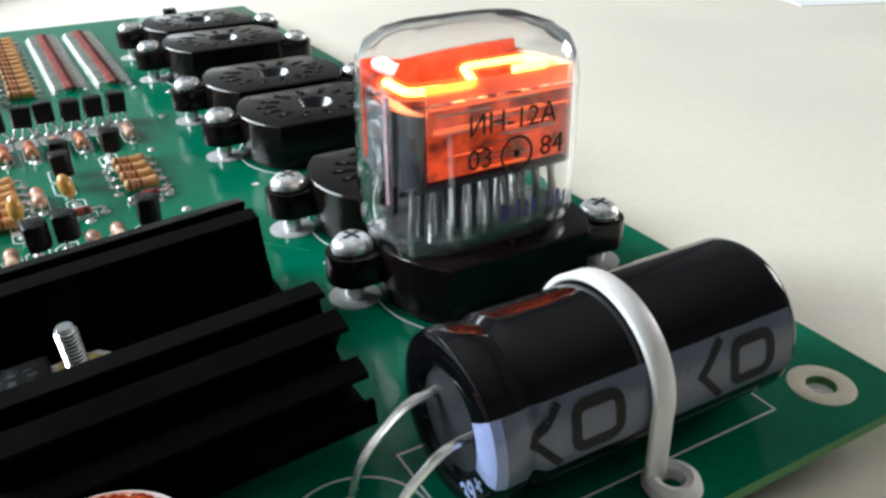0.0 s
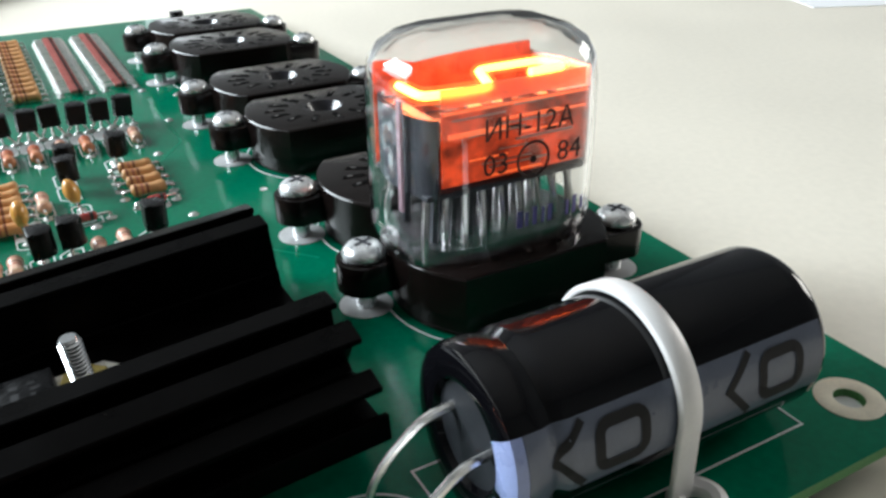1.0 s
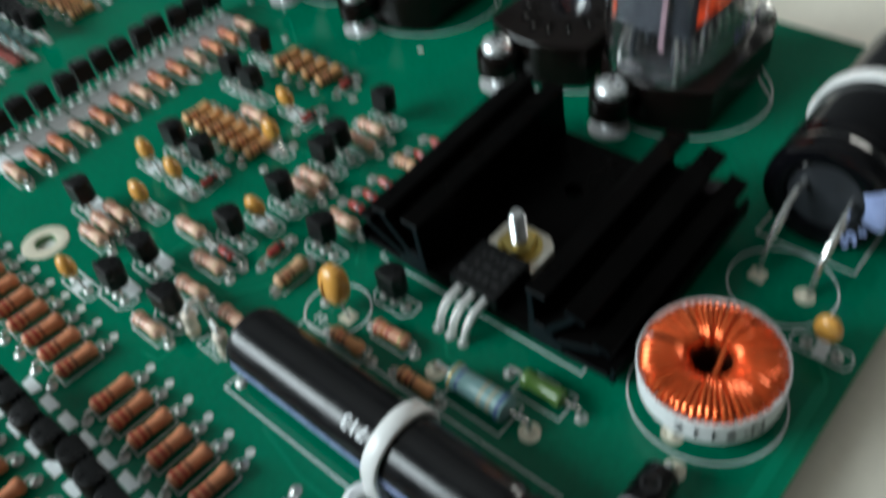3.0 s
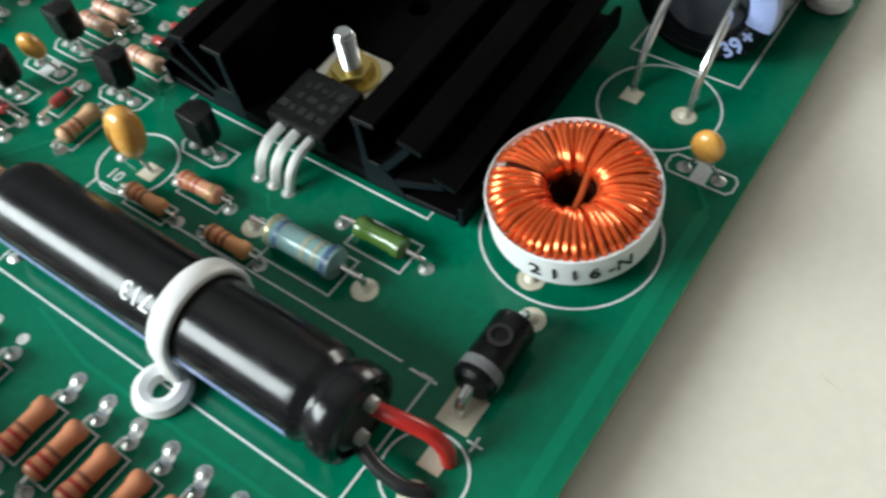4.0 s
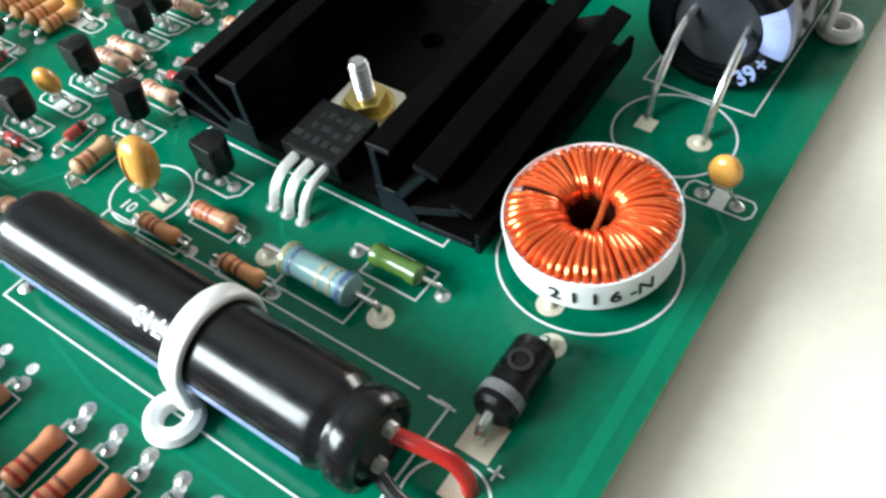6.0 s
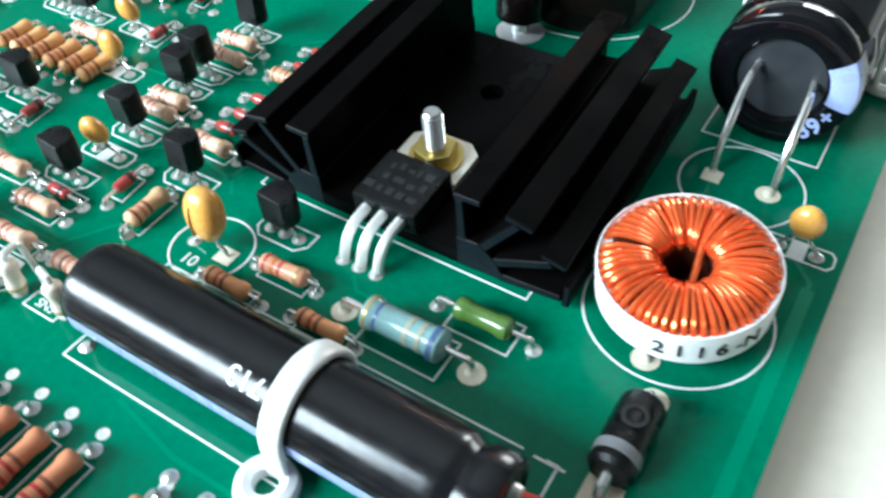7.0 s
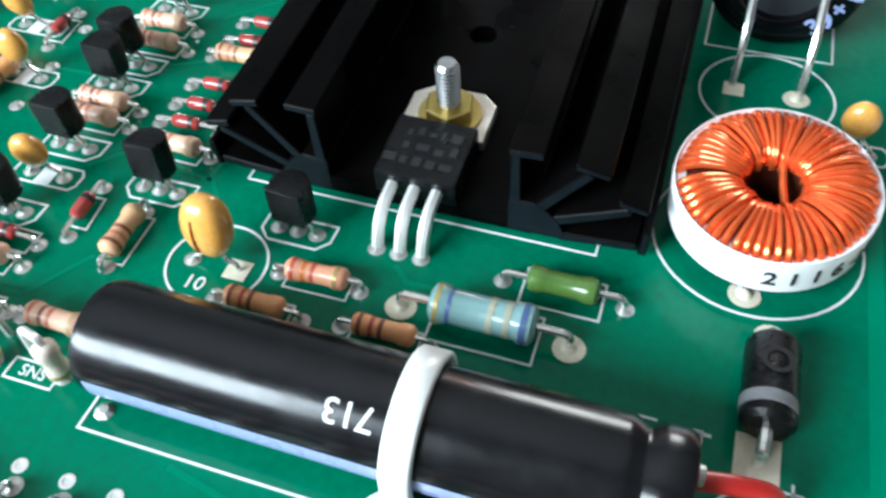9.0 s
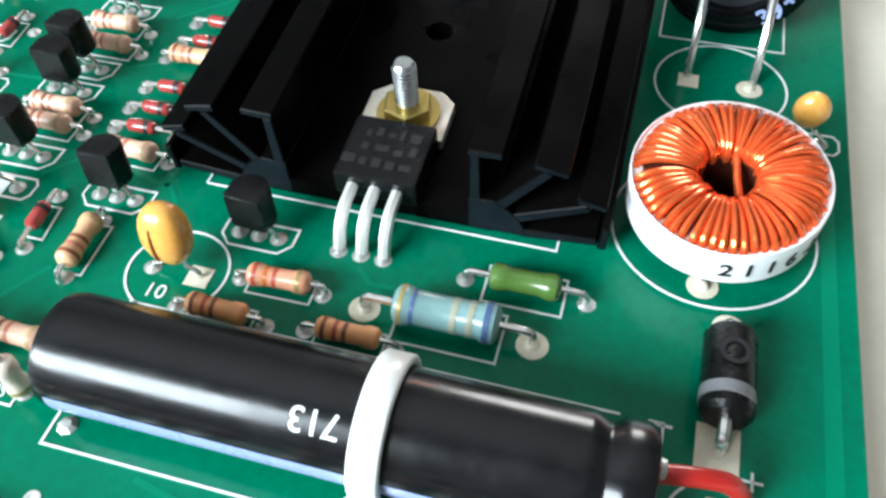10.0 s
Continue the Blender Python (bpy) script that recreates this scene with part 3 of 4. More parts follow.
def extrude_x(points, x0, x1, bm=None, bevel=0.15):
    """An outline in y and z, drawn along x."""
    out = bm or bmesh.new()
    a = [out.verts.new((x0, y, z)) for y, z in points]
    b = [out.verts.new((x1, y, z)) for y, z in points]
    n = len(points)
    out.faces.new(a)
    out.faces.new(list(reversed(b)))
    for i in range(n):
        out.faces.new((a[i], b[i], b[(i + 1) % n], a[(i + 1) % n]))
    if bevel:
        bmesh.ops.bevel(out, geom=list(out.edges), offset=bevel, segments=1, affect="EDGES")
    return out


def fin(p, q, t0, t1):
    """A tapered fin from p to q in y and z."""
    a, b = Vector(p), Vector(q)
    d = (b - a).normalized()
    nrm = Vector((-d.y, d.x))
    return [tuple(a + nrm * t0 / 2), tuple(a - nrm * t0 / 2), tuple(b - nrm * t1 / 2), tuple(b + nrm * t1 / 2)]



def ends(ob):
    """The sawn end faces take their own finish."""
    ob.data.materials.append(M_ANODEND)
    for p in ob.data.polygons:
        if abs(p.normal.x) > 0.9:
            p.material_index = 1
    return ob


base_bm = bmesh.new()
loops = [[(HX0, -12.5), (HX1, -12.5), (HX1, 12.5), (HX0, 12.5)], arc(27.4, 0.5, 1.7, 0, 340, 17)]
edges = []
for pts in loops:
    vs = [base_bm.verts.new((x, y, 2.9)) for x, y in pts]
    edges += [base_bm.edges.new((vs[i], vs[(i + 1) % len(vs)])) for i in range(len(vs))]
bmesh.ops.triangle_fill(base_bm, use_beauty=True, edges=edges)
made = bmesh.ops.extrude_face_region(base_bm, geom=list(base_bm.faces))
bmesh.ops.translate(base_bm, verts=[g for g in made["geom"] if isinstance(g, bmesh.types.BMVert)], vec=(0, 0, -2.3))
part("base", base_bm, M_ANOD, heatsink, smooth=0)
for s in (-1, 1):
    root_pts = [(s * 9.9, 0.6), (s * 9.9, 5.4), (s * 12.9, 5.6), (s * 14.3, 4.6), (s * 15.4, 3.3), (s * 16.0, 1.9), (s * 16.0, 0.7)]
    ends(part("rib", extrude_x(root_pts, HX0 - 0.05, HX1 + 0.05), M_ANOD, heatsink, smooth=0))
    for foot, tip, lip in (((10.7, 5.0), (10.7, 11.9), ((10.0, 12.2), (13.5, 12.35))),
                           ((13.2, 4.9), (18.0, 11.3), ((16.5, 12.0), (19.9, 11.3))),
                           ((14.6, 3.2), (22.2, 7.1), ((20.9, 8.1), (23.9, 7.4))),
                           ((15.4, 1.1), (23.5, 1.9), ((24.0, 0.9), (24.2, 4.5)))):
        foot, tip, lip = (s * foot[0], foot[1]), (s * tip[0], tip[1]), [(s * y, z) for y, z in lip]
        ends(part("fin", extrude_x(fin(foot, tip, 1.3, 1.05), HX0, HX1), M_ANOD, heatsink, smooth=0))
        ends(part("fin_flange", extrude_x(fin(lip[0], lip[1], 0.9, 0.8), HX0 - 0.03, HX1 + 0.03), M_ANOD, heatsink, smooth=0))
silk([(0.0, 39.7), (5.0, 39.7)], False)
silk([(0.0, 39.7), (0.0, -0.1), (5.0, -0.1)], False)

regulator = empty("power_transistor")
regulator.matrix_basis = LEAN
tagged(regulator, "black power transistor with a nickel tab, bolted flat onto the heatsink", "transistor")
part("body", box(0.0, 8.6, 14.9, 23.9, 3.0, 6.3, 0.35), M_EPOXY, regulator, smooth=0)
tab_bm = prism([(8.4, 14.5), (14.2, 14.5), (15.8, 16.4), (15.8, 22.4), (14.2, 24.3), (8.4, 24.3)], 3.0, 4.3, 0.1)
part("tab", tab_bm, M_TAB, regulator, smooth=0)
for k in (-1, 0, 1):
    y = 19.4 + 2.45 * k
    pts = bend([(0.1, y, 4.6), (-2.7, y, 4.6), (-4.6, y, 3.2), (-5.6, y, 0.9), (-5.7, y, -0.6)], 1.3, 5)
    part("leg", wire(pts, 0.68, 8), M_WHITELEAD, regulator)
    pad(-5.7, y)
for k in range(3):
    y = 16.0
    while y < 22.4:
        w = random.uniform(0.4, 1.5)
        x = 1.6 + 2.1 * k + random.uniform(-0.2, 0.2)
        part("marking", box(x, x + random.uniform(0.5, 1.3), y, y + w, 6.295, 6.315), M_FAINT, regulator, "unreadable faint printed bars", smooth=0)
        y += w + random.uniform(0.4, 0.9)

bolt = empty("bolt")
bolt.matrix_basis = LEAN @ pose(11.6 * MM, 19.2 * MM, 0)
tagged(bolt, "zinc-plated threaded bolt with brass nut through the transistor tab", "bolt")
prof = [(0, 3.0)]
z = 3.0
while z < 11.4:
    prof += [(1.1, z), (1.34, z + 0.14), (1.34, z + 0.2), (1.1, z + 0.38)]
    z += 0.5
part("shank", spin(prof + [(1.2, 11.6), (0.95, 11.9), (0, 11.9)], 18), M_STEEL, bolt, smooth=30)
part("nut", prism([(2.85 * math.cos(radians(60 * i + 12)), 2.85 * math.sin(radians(60 * i + 12))) for i in range(6)], 4.75, 6.3, 0.2), M_BRASS, bolt, smooth=0)
part("washer", spin([(1.5, 4.3), (3.6, 4.3), (3.6, 4.75), (1.5, 4.75)], 28), M_BRASS, bolt)

# ---- tube sockets ----
SOCK_X, SOCK_Y0, PAIR, STEP = 69.8, 23.3, 26.5, 66.9
SX, SY = 19.2, 4.6


def socket_outline(r, h, n=14):
    a = math.degrees(math.asin(h / r))
    return arc(0, 0, r, -a, a, n) + arc(0, 0, r, 180 - a, 180 + a, n)


def socket_body():
    """A moulded body with a round bore in its top."""
    bm = bmesh.new()
    rings = [[bm.verts.new((x, y, z)) for x, y in socket_outline(r, h)] for z, r, h in ((0.5, 15.7, 11.0), (3.6, 15.7, 11.0), (3.75, 16.5, 11.6), (9.6, 16.4, 11.5), (9.9, 16.2, 11.3), (10.0, 15.9, 11.0))]
    bm.faces.new(list(reversed(rings[0])))
    for a, b in zip(rings, rings[1:]):
        for i in range(len(a)):
            bm.faces.new((a[i], a[(i + 1) % len(a)], b[(i + 1) % len(b)], b[i]))
    bore = [[bm.verts.new((x, y, z)) for x, y in arc(0, 0, 4.1, 0, 342, 19)] for z in (10.0, 6.0)]
    for i in range(20):
        bm.faces.new((bore[0][i], bore[0][(i + 1) % 20], bore[1][(i + 1) % 20], bore[1][i]))
    bm.faces.new(bore[1])
    edges = [bm.edges.get((r[i], r[(i + 1) % len(r)])) for r in (rings[-1], bore[0]) for i in range(len(r))]
    bmesh.ops.triangle_fill(bm, use_beauty=True, edges=edges)
    return bm


def make_socket():
    root = empty("tube_socket", 0, 0, -200)
    tagged(root, "black moulded tube socket held by two bright screws", "tube socket", "tube sockets along the board edge")
    part("body", socket_body(), M_SOCKET, root, smooth=30)
    part("hub", spin([(4.1, 9.7), (4.08, 10.02), (3.9, 10.03), (1.7, 6.8), (1.4, 6.2), (0, 6.2)], 28), M_FUNNEL, root, "polished black funnel in the centre")
    # black disc paints the dark of the hole below the funnel
    part("bore", spin([(0, 6.25), (1.35, 6.25), (1.35, 6.4), (0, 6.4)], 16), M_INK, root)
    for i in range(14):
        a = 360 / 14 * i + 13
        rx, ry = 10.4 * math.cos(radians(a)), 7.6 * math.sin(radians(a))
        at = pose(rx * MM, ry * MM, 0, 0, 0, math.degrees(math.atan2(ry, rx)))
        # no real cut: a flat black strip paints the slot's shade
        part("contact_slot", box(-1.9, 1.9, -0.5, 0.5, 9.98, 10.03), M_SLOT, root, smooth=0, at=at)
        part("slot_lip", box(-2.1, 2.1, 0.5, 0.68, 9.9, 10.14, 0.05), M_SOCKET, root, smooth=0, at=at)
        part("contact", box(0.2, 1.1, -0.14, 0.14, 10.0, 10.12), M_LEAD, root, smooth=0, at=at)
    for k in range(9):
        part("marking", box(-4.4 + 1.0 * k, -3.8 + 1.0 * k, -10.4, -9.5, 9.98, 10.06), M_SOCKET, root, "unreadable raised moulded bars", smooth=0)
    for s in (-1, 1):
        ex, ey = s * SX, -s * SY
        ear = prism([(ex + s * x, ey + y) for x, y in arc(0, 0, 4.1, -80, 80, 8)] + [(ex - s * 7, ey + 3.4), (ex - s * 7, ey - 3.4)], 3.4, 8.0, 0.25)
        part("ear", ear, M_SOCKET, root, smooth=30)
        part("collar", spin([(2.4, 7.9), (3.5, 7.9), (3.4, 8.3), (2.4, 8.3)], 24, centre=(ex, ey, 0)), M_SOCKET, root)
        screw = part("screw", spin([(0, 8.2), (3.0, 8.2), (3.15, 8.6), (2.95, 9.3), (2.3, 10.0), (1.3, 10.35), (0, 10.4)], 28, centre=(ex, ey, 0)), M_SCREW, root, "bright pan-head screw")
        for turn in (20, 110):
            # dark bars paint the shade of the cross recess
            part("recess", box(-1.5, 1.5, -0.28, 0.28, 10.0, 10.42), M_GREYDARK, screw, smooth=0, at=pose(ex * MM, ey * MM, 0, 0, 0, turn))
        part("spacer", spin([(0, 0.1), (1.5, 0.1), (1.5, 3.5), (0, 3.5)], 16, centre=(ex, ey, 0)), M_SCREW, root, "bright screw shank under the ear")
    return root


socket = make_socket()
SOCKETS = []
for i in range(6):
    y = SOCK_Y0 + PAIR * (i % 2) + STEP * (i // 2)
    ob = copy_thing(socket, pose(SOCK_X * MM, y * MM, 0))
    SOCKETS.append(ob)
    if i == 0:
        ob["label"] = "black moulded tube socket holding the lit glass tube"
    silk_circle(SOCK_X, y, 16.9)
    silk([(SOCK_X + 5, y - 16.2), (SOCK_X + 16.2, y - 5)], False)
    for s in (-1, 1):
        part("screw_pad", spin([(0, 0), (4.0, 0), (4.0, 0.1), (3.9, 0.14), (0, 0.14)], 24, centre=(SOCK_X + s * SX, y - s * SY, 0)), M_SCREWPAD, board, "grey-white plated pad under a screw")
gone(socket)

# ---- the glass tube ----
tube = empty("glow_tube", SOCK_X - 2.2, SOCK_Y0 + 0.6, 0)
tagged(tube, "clear glass display tube glowing orange, standing in its socket", "display tube")


def oval(hx, hy, e=3.4, n=48):
    out = []
    for i in range(n):
        a = 2 * math.pi * i / n
        c, s = math.cos(a), math.sin(a)
        out.append((math.copysign(abs(c) ** (2 / e), c) * hx, math.copysign(abs(s) ** (2 / e), s) * hy))
    return out


def glass_shell():
    bm = bmesh.new()
    rows = [(9.6, 13.9, 9.2), (10.2, 14.7, 10.0), (12.6, 15.3, 10.6), (18, 15.4, 10.7), (26, 15.4, 10.7), (32.5, 15.3, 10.6), (35.8, 14.8, 10.2), (37.8, 13.7, 9.2),
            (39.2, 11.7, 7.5), (40.0, 9.0, 5.2), (40.3, 4.6, 2.4)]

    def skin(off, flip):
        rings = [[bm.verts.new((x, y, z - (off * 0.9 if z > 36 else -off * 0.6 if z < 11 else 0))) for x, y in oval(max(0.4, hx - off), max(0.3, hy - off))] for z, hx, hy in rows]
        for a, b in zip(rings, rings[1:]):
            for k in range(len(a)):
                q = (a[k], a[(k + 1) % len(a)], b[(k + 1) % len(b)], b[k])
                bm.faces.new(q if not flip else tuple(reversed(q)))
        bm.faces.new(rings[-1] if not flip else list(reversed(rings[-1])))
        bm.faces.new(list(reversed(rings[0])) if not flip else rings[0])
    skin(0.0, False)
    skin(0.6, True)
    return bm


def link_raw(name, bm, material, parent, smooth=60):
    for v in bm.verts:
        v.co *= MM
    me = bpy.data.meshes.new(name)
    bm.to_mesh(me)
    bm.free()
    me.materials.append(material)
    for p in me.polygons:
        p.use_smooth = True
    me.set_sharp_from_angle(angle=radians(smooth))
    ob = new(name, me)
    ob.parent = parent
    return ob


glass = link_raw("glass_envelope", glass_shell(), M_GLASS, tube)
glass.visible_shadow = False
glass["label"] = "clear rounded glass envelope"
CX0, CX1, CY0, CY1, CZ0, CZ1 = -12.6, 12.4, -7.4, 7.4, 21.0, 35.2
shield = [(CX0 + 1.6 - 2.6 * math.cos(radians(a)), 7.6 * math.sin(radians(a))) for a in range(-90, 91, 12)]
part("end_plate", prism(shield + [(x + 0.5, y * 0.94) for x, y in reversed(shield)], CZ0 - 1, CZ1 - 4.6), M_GREYDARK, tube, "dark grey curved end shield")
part("end_plate", box(CX1, CX1 + 0.6, CY0, CY1, CZ0 - 1, CZ1 - 1, 0.2), M_CATHODE, tube)
# plates and some edges emit in place of catching the numeral's light
part("back_plate", box(CX0, CX1, CY1 - 0.4, CY1, CZ0 - 1, CZ1 - 0.4, 0.1), M_LITPLATE, tube, "back anode plate, red neon light on it added as emission")
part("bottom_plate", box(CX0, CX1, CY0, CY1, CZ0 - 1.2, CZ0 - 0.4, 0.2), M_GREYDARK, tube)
part("front_plate", box(CX0 + 2.2, CX1, CY0, CY0 + 0.3, CZ0 + 0.3, CZ0 + 10.4, 0.1), M_LITPLATE, tube, "front anode plate, red neon light on it added as emission")
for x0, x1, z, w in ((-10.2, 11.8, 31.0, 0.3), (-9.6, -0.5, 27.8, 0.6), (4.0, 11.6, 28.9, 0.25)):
    part("cathode_edge", box(x0, x1, CY0 - 0.35, CY0, z, z + w, 0.05), M_LITEDGE, tube, smooth=0)
for k in range(12):
    z, x0 = CZ0 + 0.9 + 0.8 * k + random.uniform(-0.25, 0.25), random.uniform(-10.0, 2.0)
    part("cathode_edge", box(x0, x0 + random.uniform(5.0, 9.5), CY0 - 0.3, CY0 - 0.02, z, z + random.uniform(0.12, 0.32), 0.03), M_CATHODE if k % 3 else M_LITEDGE, tube, smooth=0)
part("mica_plate", box(CX0 + 2.4, CX1 - 0.3, CY0 + 0.6, CY0 + 0.75, CZ0 + 10.6, CZ1 - 1.2), M_MICA, tube, "reddish translucent mica plate", smooth=0)
part("support_strap", box(CX0 - 1.6, CX0 - 1.2, -3.9, -2.9, 17.5, 32.6, 0.1), M_STRAP, tube, "mauve metal support strap", smooth=0)
for k in range(6):
    z = CZ0 + 0.8 + 1.6 * k
    bm = bmesh.new()
    for j, (x0, x1) in enumerate(((-11.8, -10.2), (-6 + k % 3, -4 + k % 3), (1 - k % 4, 2.4 - k % 4), (6 + k % 2, 7.5 + k % 2), (10.4, 11.9))):
        box(x0, x1, CY0 + 0.8, CY1 - 0.8, z - 0.12, z + 0.12, bm=bm)
    box(-11.8, 11.9, CY0 + 0.8, CY0 + 1.9, z - 0.12, z + 0.12, bm=bm)
    box(-11.8, 11.9, CY1 - 1.9, CY1 - 0.8, z - 0.12, z + 0.12, bm=bm)
    part("cathode", bm, M_CATHODE, tube, "unlit stamped metal numeral", smooth=0)
lit = bend([(-10.6, 3.6, 32.2), (-10.6, -2.6, 32.2), (-1.5, -4.4, 32.6), (1.0, 3.2, 33.2), (10.2, 1.6, 33.6), (10.4, -4.2, 33.8), (4.5, -4.6, 33.8)], 1.6, 5)
numeral = part("lit_cathode", wire(lit, 0.62, 8), M_NEON, tube, "glowing orange numeral")
part("glow_sheath", wire(lit, 1.25, 10), M_SHEATH, numeral, "soft orange gas glow round the numeral").visible_shadow = False
for i in range(9):
    x = -12 + 3.0 * i
    for y in (-5.6, 5.6):
        part("pin_wire", wire(bend([(x, y, 9.0), (x, y, 14.5), (x * 0.92, y * 0.8, 20.0)], 1.0), 0.5, 6), M_LEAD, tube)
        part("pin_sleeve", wire([(x * 0.95 + 1.3, y * 0.75, 11.2), (x * 0.9 + 1.3, y * 0.7, 20.0)], 0.55, 6), M_STEM if i % 2 else M_GREYDARK, tube)
for x, w, tall in ((-0.8, 0.9, 2.4), (0.5, 0.5, 2.0), (1.7, 0.7, 2.6), (3.2, 0.4, 2.2), (4.2, 0.8, 2.4), (7.4, 0.6, 2.2), (8.6, 0.9, 2.6), (10.2, 0.7, 2.0)):
    y = -10.62 * (1 - ((x + w / 2) / 15.3) ** 3.4 if x > 0 else 1) ** 0.294
    part("marking", box(-w / 2, w / 2, -0.04, 0.02, 0, tall), M_VIOLET, tube, "unreadable violet stamped bars", smooth=0, at=pose((x + w / 2) * MM, y * MM, 14.6 * MM, 0, 0, 2.2 * max(0.0, x)))
part("stem", prism(oval(13.4, 8.6), 10.3, 12.2, 0.5), M_STEM, tube, "grey pressed glass stem")
for body, size, x, z in (("\u0418\u041d-12\u0410", 4.0, 0.6, 29.0), ("03", 4.0, -4.4, 24.4), ("84", 4.0, 7.0, 24.4)):
    ob = part("marking", text_mesh("marking", body, size, M_TYPEINK), None, tube, "black printed type marking", at=pose(x * MM, -10.76 * MM, z * MM, 90, 0, 0))
part("marking", spin([(2.2, 0), (2.6, 0), (2.6, 0.04), (2.25, 0.04)], 28), M_TYPEINK, tube, at=pose(1.3 * MM, -10.75 * MM, 24.2 * MM, 90, 0, 0))
part("marking", spin([(0, 0), (0.5, 0), (0.5, 0.04), (0, 0.04)], 12), M_INK, tube, at=pose(1.3 * MM, -10.75 * MM, 24.2 * MM, 90, 0, 0))

# ---- the large capacitor by the corner ----
cap = empty("electrolytic_capacitor", 42.7, -14.3, 9.8)
cap.scale = (1.0, 1.07, 1.07)
tagged(cap, "large black electrolytic capacitor with grey stripe, tied flat", "capacitor")
CL, CR = 40.4, 9.0
part("can", spin([(0, 0.3), (5.3, 0.3), (5.6, -0.6), (6.2, -0.85), (8.0, -0.8), (8.7, -0.4), (9.0, 0.6), (8.95, 3.0), (8.35, 4.1), (8.35, 4.5), (8.95, 5.4), (9.0, 6.0), (9.0, 6.8),
                  (9.0, CL - 1.9), (9.0, CL - 1.0), (8.7, CL - 0.3), (8.0, CL), (0, CL)], 56, "x"), M_SLEEVE, cap)
part("seal", spin([(0, 0.1), (5.3, 0.1), (5.3, 0.4), (0, 0.4)], 36, "x"), M_RUBBER, cap, "grey rubber end seal")


def on_can(u, a, lift):
    """A point on the sleeve, following its crimp."""
    rows = ((0.0, 8.85), (0.6, 9.0), (3.0, 8.95), (4.1, 8.35), (4.5, 8.35), (5.4, 8.95), (6.0, 9.0), (60.0, 9.0))
    r = lift + next(r0 + (r1 - r0) * (u - u0) / (u1 - u0) for (u0, r0), (u1, r1) in zip(rows, rows[1:]) if u <= u1)
    return (u, r * math.cos(radians(a)), r * math.sin(radians(a)))


def can_patch(u0, u1, a0, a1, lift, n=14, bm=None, flip=False):
    out = bm or bmesh.new()
    lo = [out.verts.new(on_can(u0, a0 + (a1 - a0) * i / n, lift)) for i in range(n + 1)]
    hi = [out.verts.new(on_can(u1, a0 + (a1 - a0) * i / n, lift)) for i in range(n + 1)]
    for i in range(n):
        out.faces.new((lo[i], lo[i + 1], hi[i + 1], hi[i]))
    return out


A0, A1 = 146, 192
stripe_bm = bmesh.new()
for u0, u1 in ((0.7, 3.0), (3.0, 4.1), (4.1, 4.5), (4.5, 5.4), (5.4, 6.0), (6.0, CL - 1.2)):
    can_patch(u0, u1, A0, A1, 0.05, 16, stripe_bm)
bmesh.ops.remove_doubles(stripe_bm, verts=stripe_bm.verts, dist=0.001)
part("stripe", stripe_bm, M_GREYSTRIPE, cap, "grey polarity stripe")
bm = bmesh.new()
face = [[bm.verts.new((u, r * math.cos(radians(146 + 46 * i / 12)), r * math.sin(radians(146 + 46 * i / 12)))) for i in range(13)] for u, r in ((-0.7, 5.75), (-0.9, 6.2), (-0.85, 8.0), (-0.46, 8.76), (0.1, 8.94), (0.65, 9.06))]
for a, b in zip(face, face[1:]):
    for i in range(12):
        bm.faces.new((a[i], a[i + 1], b[i + 1], b[i]))
part("stripe", bm, M_BLUESTRIPE, cap, "pale blue end of the stripe folded over the rim")


def can_line(points, w, closed=False):
    """One printed stroke on the stripe; points in (along, degrees)."""
    bm = bmesh.new()
    scale = CR * math.pi / 180
    flat = []
    ends = points + points[:1] if closed else points
    for (u0, a0), (u1, a1) in zip(ends, ends[1:]):
        k = max(1, int(abs(u1 - u0) / 0.3), int(abs(a1 - a0) / 2))
        flat += [Vector((u0 + (u1 - u0) * i / k, (a0 + (a1 - a0) * i / k) * scale)) for i in range(k)]
    if not closed:
        flat.append(Vector((points[-1][0], points[-1][1] * scale)))
    rows, n = [], len(flat)
    for i, p in enumerate(flat):
        before = flat[i - 1] if i or closed else p
        after = flat[(i + 1) % n] if i + 1 < n or closed else p
        d0, d1 = (p - before).normalized(), (after - p).normalized()
        d = d0 + d1
        side = Vector((-d.y, d.x)).normalized() * w / 2 / max(0.6, d.length / 2 if d0.length and d1.length else 1)
        rows.append([bm.verts.new(on_can(v.x, v.y / scale, 0.15)) for v in (p - side, p + side)])
    for i in range(n if closed else n - 1):
        a, b = rows[i], rows[(i + 1) % n]
        bm.faces.new((a[0], a[1], b[1], b[0]))
    return bm


for u in (3.5, 24.9):
    part("minus_arrow", can_line([(u + 3.4, 149), (u + 0.2, 169), (u + 3.4, 189)], 0.85), M_INK, cap, "black printed arrow head")
    oval_pts = []
    for qu, qa, a0 in ((9.4, 163, 270), (9.4, 175, 0), (6.3, 175, 90), (6.3, 163, 180)):
        oval_pts += [(u + qu + 1.2 * math.cos(radians(a0 + 90 * i / 4)), qa + 7.6 * math.sin(radians(a0 + 90 * i / 4))) for i in range(5)]
    part("printed_bar", can_line(oval_pts, 1.15, True), M_INK, cap, "black printed rounded ring")
